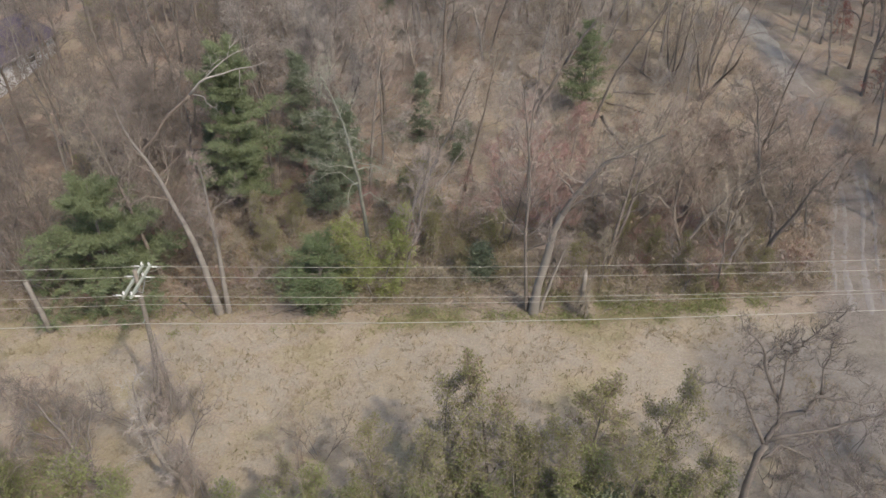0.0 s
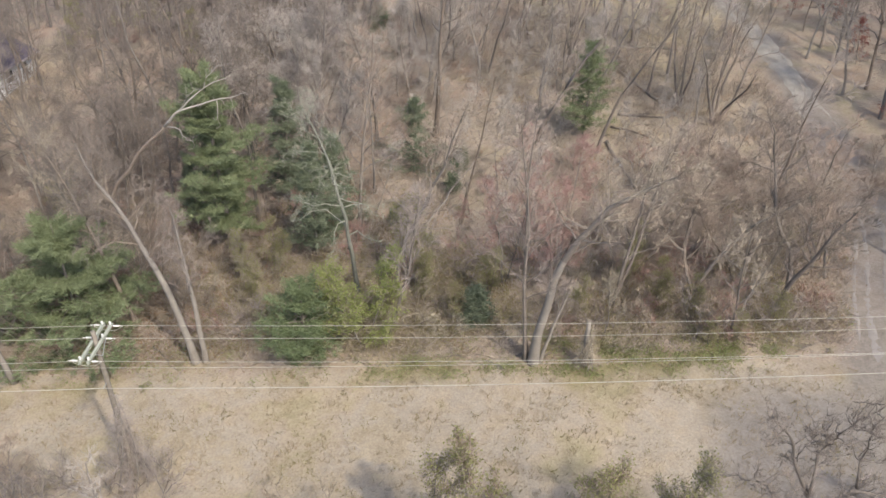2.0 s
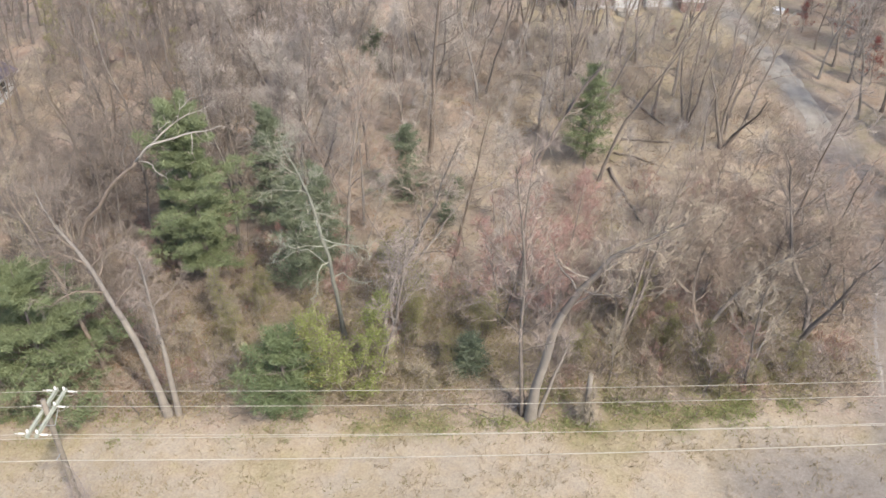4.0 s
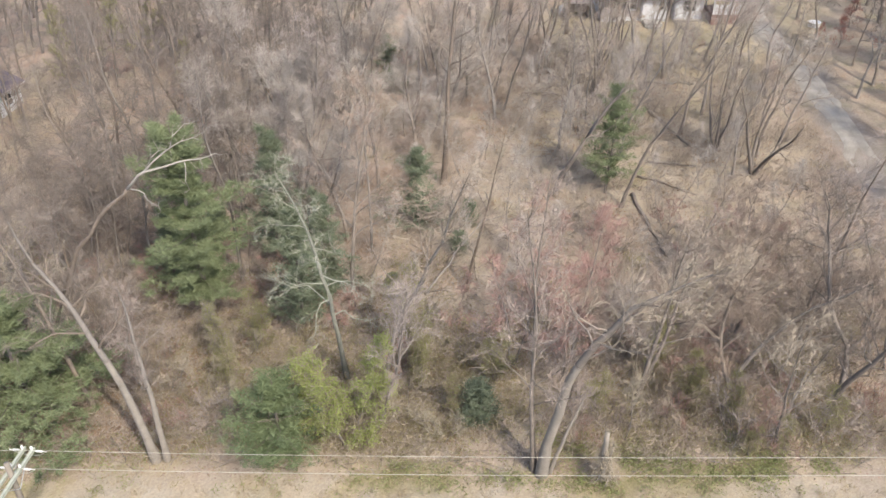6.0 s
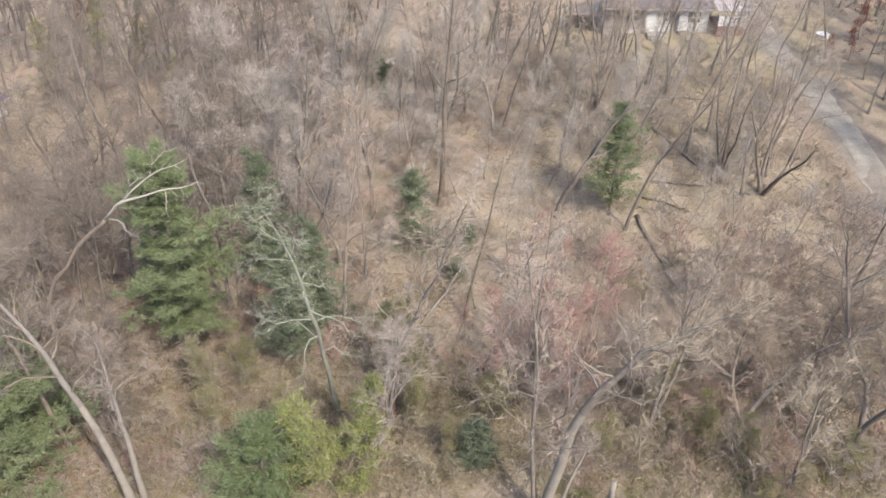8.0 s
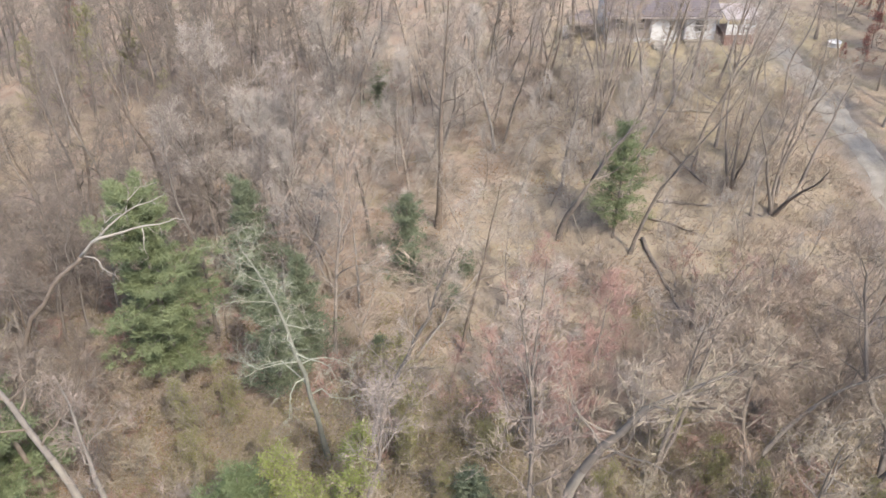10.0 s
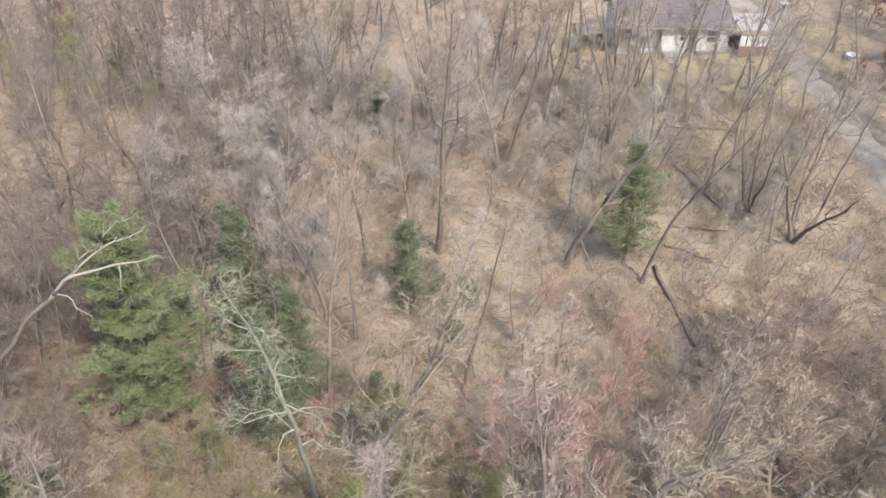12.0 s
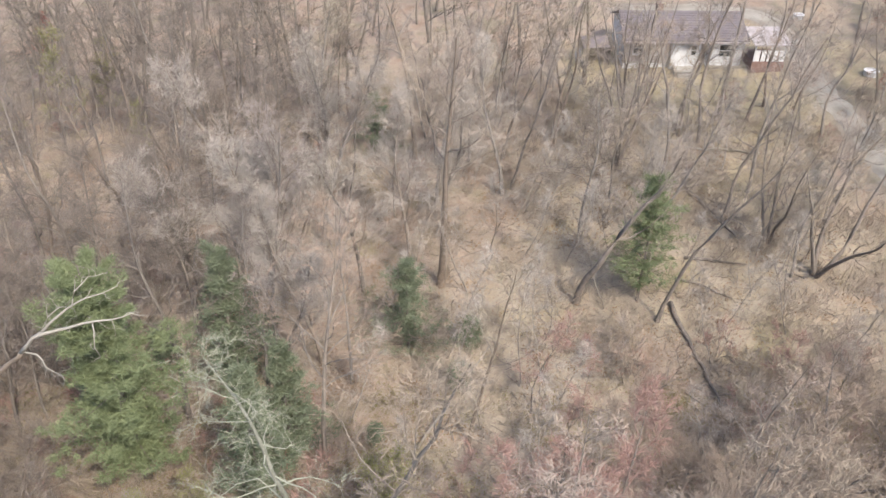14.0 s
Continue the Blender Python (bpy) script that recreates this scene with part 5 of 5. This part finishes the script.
def dead_vine(x, y, label, tall, wide=1.0):
    """Grey dead creepers that wind up a post and hang off it."""
    g = np.random.default_rng(77)
    root = tagged(new("dead_vine"), label, "vine")
    tb = Buf()
    for k in range(7):
        st = Buf()
        a0 = g.uniform(0, 6.28)
        top = tall * g.uniform(0.47, 1.0)
        pts = []
        for i in range(16):
            f = i / 15
            r = 0.24 + 0.6 * wide * (1 - f) ** 2 + 0.1 * g.random()
            pts.append(np.array((r * math.cos(a0 + 2.5 * f), r * math.sin(a0 + 2.5 * f), -0.1 + top * f)))
        st.tube(pts, [0.045 - 0.03 * i / 15 for i in range(16)], 5)
        part("stem", st, PALE_BARK, root, smooth=True)
        for i in range(1, 16):
            for _ in range(8):
                d = unit(np.array((g.normal(), g.normal(), g.normal() * 0.8)))
                e = pts[i] + wide * d * g.uniform(0.4, 1.5) * (1.2 - 0.7 * i / 15)
                tb.twig(pts[i], e, 0.009)
                for _ in range(3):
                    q = pts[i] + (e - pts[i]) * g.uniform(0.3, 1)
                    tb.twig(q, q + unit(g.normal(0, 1, 3)) * g.uniform(0.2, 0.5), 0.007)
    tagged(part("twig_haze", tb, TWIG, root), kind="stuff")
    root.matrix_basis = pose(x, y, height(x, y), 0, 0, 0)


dead_vine(POLE_X, POLE_Y, "grey leafless creepers climbing the utility pole", 7.5)
dead_vine(9.1, 45.5, "grey leafless creepers hanging on a broken stump", 3.6, 0.4)
dead_vine(-13.3, 31.3, "grey leafless creepers on a broken tree", 5.5)
SPAN = 58.0
LIFT = (0.9, 0.0, -2.5)
POLES = [(POLE_X - SPAN, POLE_Y + 0.7), (POLE_X, POLE_Y), (POLE_X + SPAN, POLE_Y + 2.4)]
for (x, y), up in ((POLES[0], LIFT[0]), (POLES[2], LIFT[2])):
    copy_thing(pole, pose(x, y, gz(x, y) + 0.05, 0, 0, -2) @ Matrix.Diagonal((1, 1, 1 + up / 9.8, 1)))


def wire(name, label, off, up, r, sag):
    for span, ((ax, ay), (bx, by)) in enumerate(zip(POLES, POLES[1:])):
        b, pts, n = Buf(), [], 40
        za, zb = gz(ax, ay) + 0.05 + up * (1 + LIFT[span] / 9.8), gz(bx, by) + 0.05 + up * (1 + LIFT[span + 1] / 9.8)
        for k in range(n + 1):
            f = k / n
            pts.append((ax + (bx - ax) * f, ay + (by - ay) * f + off, za + (zb - za) * f - 4 * sag * f * (1 - f)))
        b.tube(pts, [r] * (n + 1), 6, True)
        tagged(new(name, b.mesh(name, WIRE, True)), label, "wire", "power line wires")


wire("power_wire", "bare aluminium power wire strung between poles", 1.3, 9.8, 0.011, 0.5)
wire("power_wire", "bare aluminium power wire strung between poles", 0.35, 9.8, 0.011, 0.5)
wire("power_wire", "bare aluminium power wire strung between poles", -1.3, 9.8, 0.011, 0.6)
wire("neutral_wire", "neutral wire below the crossarm", -0.12, 8.3, 0.011, 0.5)
wire("telephone_cable", "thick pale telephone cable low on the poles", -0.5, 7.3, 0.019, 0.6)


# ---- houses ----
def gable_roof(b, x0, x1, y0, y1, z, rise, over=0.45, thick=0.14):
    """A roof whose ridge runs along x."""
    ym = (y0 + y1) / 2
    k = rise / ((y1 - y0) / 2)
    for ya, yb in ((y0 - over, ym), (ym, y1 + over)):
        za, zb = (z - k * over, z + rise) if ya < ym - 0.01 else (z + rise, z - k * over)
        n = len(b.v)
        b.v += [(x, yy, zz + dz) for dz in (0, thick) for x, yy, zz in ((x0 - over, ya, za), (x1 + over, ya, za), (x1 + over, yb, zb), (x0 - over, yb, zb))]
        b.f += [(n + 3, n + 2, n + 1, n), (n + 4, n + 5, n + 6, n + 7)] + [(n + i, n + (i + 1) % 4, n + 4 + (i + 1) % 4, n + 4 + i) for i in range(4)]


def shingle_courses(parent, x0, x1, y0, y1, z, rise, mat, over=0.45):
    """Stepped courses of shingles on the near slope, each its own strip."""
    ym = (y0 + y1) / 2
    k = rise / ((y1 - y0) / 2)
    n = 12
    for i in range(n):
        ya = y0 - over + (ym - y0 + over) * i / n
        yb = y0 - over + (ym - y0 + over) * (i + 1.08) / n
        za, zb = z + k * (ya - y0) + 0.15, z + k * (yb - y0) + 0.15
        b = Buf()
        b.v = [(x0 - over, ya, za + 0.03), (x1 + over, ya, za + 0.03), (x1 + over, yb, zb), (x0 - over, yb, zb), (x0 - over, ya, za), (x1 + over, ya, za)]
        b.f = [(0, 1, 2, 3), (4, 5, 1, 0)]
        part("shingle_course", b, mat, parent)


def wall_with_openings(b, x0, x1, y, z0, z1, holes, t=0.2):
    """A wall along x with holes (xa, xb, za, zb) that go through it."""
    xs = sorted({x0, x1, *[h[0] for h in holes], *[h[1] for h in holes]})
    for a, c in zip(xs, xs[1:]):
        cuts = [h for h in holes if h[0] <= a and h[1] >= c]
        if not cuts:
            b.box(a, y, z0, c, y + t, z1)
        else:
            h = cuts[0]
            if h[2] > z0:
                b.box(a, y, z0, c, y + t, h[2])
            if h[3] < z1:
                b.box(a, y, h[3], c, y + t, z1)


def siding(parent, x0, x1, y, z0, z1, holes, mat):
    """Lapped boards on a wall, each a strip of its own between the openings."""
    z = z0
    while z < z1 - 0.02:
        top = min(z1, z + 0.24)
        cuts = sorted((h[0] - 0.06, h[1] + 0.06) for h in holes if h[2] < top and h[3] > z)
        a = x0
        for lo, hi in cuts + [(x1, x1)]:
            if lo - a > 0.05:
                b = Buf()
                b.v = [(a, y - 0.035, z), (lo, y - 0.035, z), (lo, y - 0.008, top), (a, y - 0.008, top), (a, y, z), (lo, y, z)]
                b.f = [(0, 1, 2, 3), (4, 5, 1, 0)]
                part("board", b, mat, parent)
            a = hi
        z += 0.24


def window(parent, h, y, mat=None):
    xa, xb, za, zb = h
    f = Buf()
    for bx in ((xa - 0.07, za - 0.07, xa + 0.03, zb + 0.07), (xb - 0.03, za - 0.07, xb + 0.07, zb + 0.07), (xa + 0.03, za - 0.07, xb - 0.03, za + 0.03), (xa + 0.03, zb - 0.03, xb - 0.03, zb + 0.07), (xa + 0.03, (za + zb) / 2 - 0.025, xb - 0.03, (za + zb) / 2 + 0.025)):
        f.box(bx[0], y - 0.06, bx[1], bx[2], y + 0.1, bx[3])
    w = part("window", f, mat or SIDING, parent)
    for z0, z1 in ((za, (za + zb) / 2), ((za + zb) / 2, zb)):
        p = Buf()
        p.box(xa, y + 0.03, z0, xb, y + 0.045, z1)
        part("pane", p, PANE, w)
    return w


def ranch_house():
    root = tagged(new("ranch_house"), "single-storey white-sided house with grey shingle roof", "house")
    wb, W, D, Z = Buf(), 13.0, 7.5, 2.6
    # left and middle stretches carry their shade in the darker siding colour
    segs = ((0.0, 5.2, 0.6, SHADED_PINK_SIDING, ((1.0, 1.9, 0.9, 2.1), (3.4, 4.5, 0.9, 2.1))), (5.2, 8.3, 0.0, SIDING, ((6.0, 6.9, 0.0, 2.05), (7.3, 7.9, 1.0, 2.0))),
            (8.3, 9.4, 1.1, SHADED_PINK_SIDING, ()), (9.4, 13.0, 0.0, SIDING, ((10.4, 12.0, 0.9, 2.1),)))
    for x0, x1, y, mat, holes in segs:
        wall_with_openings(wb, x0, x1, y, -0.6, Z, holes)
        if mat is not BRICK:
            siding(root, x0 + 0.01, x1 - 0.01, y, 0.0, Z - 0.02, holes, mat)
    wb.box(0, D - 0.2, -0.6, W, D, Z)
    wb.box(0, 0.8, -0.6, 0.2, D - 0.2, Z)
    wb.box(W - 0.2, 0.6, -0.6, W, D - 0.2, Z)
    for x, a, c in ((5.1, 0.2, 0.6), (8.3, 0.2, 1.1), (9.3, 0.2, 1.1)):
        wb.box(x, a, -0.6, x + 0.1, c, Z)
    part("wall", wb, SIDING, root)
    r = Buf()
    gable_roof(r, 0, W, 0, D, Z, 1.35)
    roof = part("roof", r, ROOF, root)
    shingle_courses(roof, 0, W, 0, D, Z, 1.35, ROOF)
    for x in (0.02, W - 0.22):
        g, n = Buf(), 0
        g.v += [(x + dx, yy, zz) for dx in (0, 0.2) for yy, zz in ((0.8, Z), (D - 0.2, Z), (D / 2, Z + 1.12))]
        g.f += [(n, n + 1, n + 2), (n + 5, n + 4, n + 3), (n, n + 3, n + 4, n + 1), (n + 1, n + 4, n + 5, n + 2), (n + 2, n + 5, n + 3, n)]
        part("gable", g, SIDING, root)
    c = Buf()
    c.box(4.0, 4.1, 3.5, 4.7, 4.8, 4.7)
    part("chimney", c, BRICK, root)
    for x0, x1, y, mat, holes in segs:
        for h in holes:
            if h[2] > 0.1:
                window(root, h, y)
    d = Buf()
    d.box(6.02, 0.06, 0.0, 6.88, 0.12, 2.03)
    door = part("door", d, SIDING, root, "white front door")
    k = Buf()
    k.tube([(6.75, 0.05, 1.0), (6.75, -0.02, 1.0)], [0.03, 0.035], 8, True)
    part("handle", k, STEEL, door)
    s = Buf()
    s.box(5.4, -1.5, -0.55, 7.6, -0.04, -0.05)
    s.box(5.7, -1.9, -0.55, 7.3, -1.5, -0.25)
    part("front_step", s, CONCRETE, root)
    gu = Buf()
    gu.box(-0.4, -0.62, Z - 0.2, W + 0.4, -0.5, Z - 0.08)
    part("gutter", gu, SHADED_PINK_SIDING, root)
    pl = Buf()
    pl.box(9.3, -0.5, -0.6, 13.1, -0.04, 0.05)
    part("planter", pl, CUT_WOOD, root)
    return root


def side_porch():
    root = tagged(new("side_porch"), "white side porch on a red brick base beside the house", "porch")
    b = Buf()
    b.box(0, 0, -0.7, 3.0, 3.4, 0.7)
    part("brick_base", b, BRICK, root, "red brick base")
    for x, y in ((0.06, 0.06), (2.82, 0.06), (2.82, 3.2), (0.06, 3.2)):
        p = Buf()
        p.box(x, y, 0.7, x + 0.12, y + 0.12, 2.3)
        part("post", p, SIDING, root)
    r = Buf()
    n = 0
    for x in (0.2, 0.75, 1.3, 1.85, 2.4):
        k = Buf()
        k.box(x, 0.08, 0.7, x + 0.42, 0.14, 1.75)
        part("panel", k, SIDING, root)
    r.v = [(-0.2, -0.3, 2.3), (3.3, -0.3, 2.3), (3.3, 3.6, 2.75), (-0.2, 3.6, 2.75), (-0.2, -0.3, 2.42), (3.3, -0.3, 2.42), (3.3, 3.6, 2.87), (-0.2, 3.6, 2.87)]
    r.f = [(3, 2, 1, 0), (4, 5, 6, 7), (0, 1, 5, 4), (1, 2, 6, 5), (2, 3, 7, 6), (3, 0, 4, 7)]
    part("roof", r, SHADED_PINK_SIDING, root, "pale metal porch roof")
    return root


def tub(x, y, r):
    b, n = Buf(), 24
    prof = ((r, 0.0), (r + 0.04, 0.45), (r + 0.09, 0.48), (r + 0.04, 0.52), (r - 0.03, 0.47), (r - 0.05, 0.06), (0.02, 0.05))
    for q, z in prof:
        b.v += [(q * math.cos(6.2832 * k / n), q * math.sin(6.2832 * k / n), z) for k in range(n)]
    for i in range(len(prof) - 1):
        b.f += [(i * n + k, i * n + (k + 1) % n, (i + 1) * n + (k + 1) % n, (i + 1) * n + k) for k in range(n)]
    ob = tagged(new("tub", b.mesh("tub", SIDING, True)), "round white tub standing in the grass", "tub")
    return stand(ob, x, y)


def gas_tank(x, y):
    root = tagged(new("gas_tank"), "white upright gas tank beside a tree", "tank")
    b = Buf()
    b.tube([(0, 0, 0.1), (0, 0, 0.2), (0, 0, 1.15), (0, 0, 1.3), (0, 0, 1.36)], [0.3, 0.36, 0.36, 0.24, 0.08], 16, True)
    part("vessel", b, SIDING, root, smooth=True)
    c = Buf()
    c.tube([(0, 0, -0.1), (0, 0, 0.12)], [0.3, 0.3], 16, True)
    part("foot_ring", c, STEEL, root)
    d = Buf()
    d.tube([(0, 0, 1.36), (0, 0, 1.5)], [0.09, 0.09], 10, True)
    part("valve", d, STEEL, root)
    return stand(root, x, y)


def shed(x, y, turn):
    root = tagged(new("shed"), "small dark open-fronted shed beside the house", "shed")
    b = Buf()
    b.box(0, 0.08, -0.4, 0.1, 2.4, 2.0)
    b.box(2.5, 0.08, -0.4, 2.6, 2.4, 2.0)
    b.box(0.1, 2.3, -0.4, 2.5, 2.4, 2.0)
    b.box(0, 0, 1.7, 2.6, 0.08, 2.0)
    part("wall", b, DARK_BARK, root)
    r = Buf()
    gable_roof(r, 0, 2.6, 0, 2.4, 2.0, 0.6, 0.2, 0.06)
    part("roof", r, ROOF, root)
    root.matrix_basis = pose(x, y, height(x, y) + 0.1, 0, 0, turn)
    return root


tub(37.6, 103.8, 0.6)
tub(34.6, 116.5, 0.5)
gas_tank(11.2, 108.6)
shed(11.6, 107.2, 8)
porch = side_porch()
porch.matrix_basis = pose(27.0, 104.9, gz(28, 105) + 0.35, 0, 0, 2)
house = ranch_house()
house.matrix_basis = pose(15.3, 106.0, gz(22, 106) + 0.3, 0, 0, 2) @ Matrix.Diagonal((0.85, 1, 1, 1))


def far_house():
    root = tagged(new("cottage"), "house with white walls and violet-grey shingle roof", "house")
    W, D, Z = 13.0, 8.0, 2.7
    holes = ((2.0, 3.1, 0.9, 2.1), (5.2, 6.2, 0.0, 2.05), (8.0, 9.2, 0.9, 2.1), (10.6, 11.6, 0.9, 2.1))
    wb = Buf()
    wall_with_openings(wb, 0, W, 0, -0.6, Z, holes)
    wb.box(0, D - 0.2, -0.6, W, D, Z)
    wb.box(0, 0.2, -0.6, 0.2, D - 0.2, Z)
    wb.box(W - 0.2, 0.2, -0.6, W, D - 0.2, Z)
    part("wall", wb, SIDING, root)
    siding(root, 0.01, W - 0.01, 0.0, 0.0, Z - 0.02, holes, SIDING)
    r = Buf()
    gable_roof(r, 0, W, 0, D, Z, 1.7)
    roof = part("roof", r, ROOF_VIOLET, root)
    shingle_courses(roof, 0, W, 0, D, Z, 1.7, ROOF_VIOLET)
    for x in (0.02, W - 0.22):
        g, n = Buf(), 0
        g.v += [(x + dx, yy, zz) for dx in (0, 0.2) for yy, zz in ((0.2, Z), (D - 0.2, Z), (D / 2, Z + 1.5))]
        g.f += [(n, n + 1, n + 2), (n + 5, n + 4, n + 3), (n, n + 3, n + 4, n + 1), (n + 1, n + 4, n + 5, n + 2), (n + 2, n + 5, n + 3, n)]
        part("gable", g, SIDING, root)
    for h in holes:
        if h[2] > 0.1:
            window(root, h, 0.0)
    d = Buf()
    d.box(5.22, 0.06, 0, 6.18, 0.12, 2.03)
    part("door", d, CONCRETE, root, "plain grey door")
    gu = Buf()
    gu.box(-0.4, -0.6, Z - 0.2, W + 0.4, -0.48, Z - 0.08)
    part("gutter", gu, SHADED_PINK_SIDING, root)
    return root


cottage = far_house()
cottage.matrix_basis = pose(-46.9, 79.2, gz(-47, 86) + 0.3, 0, 0, 80)
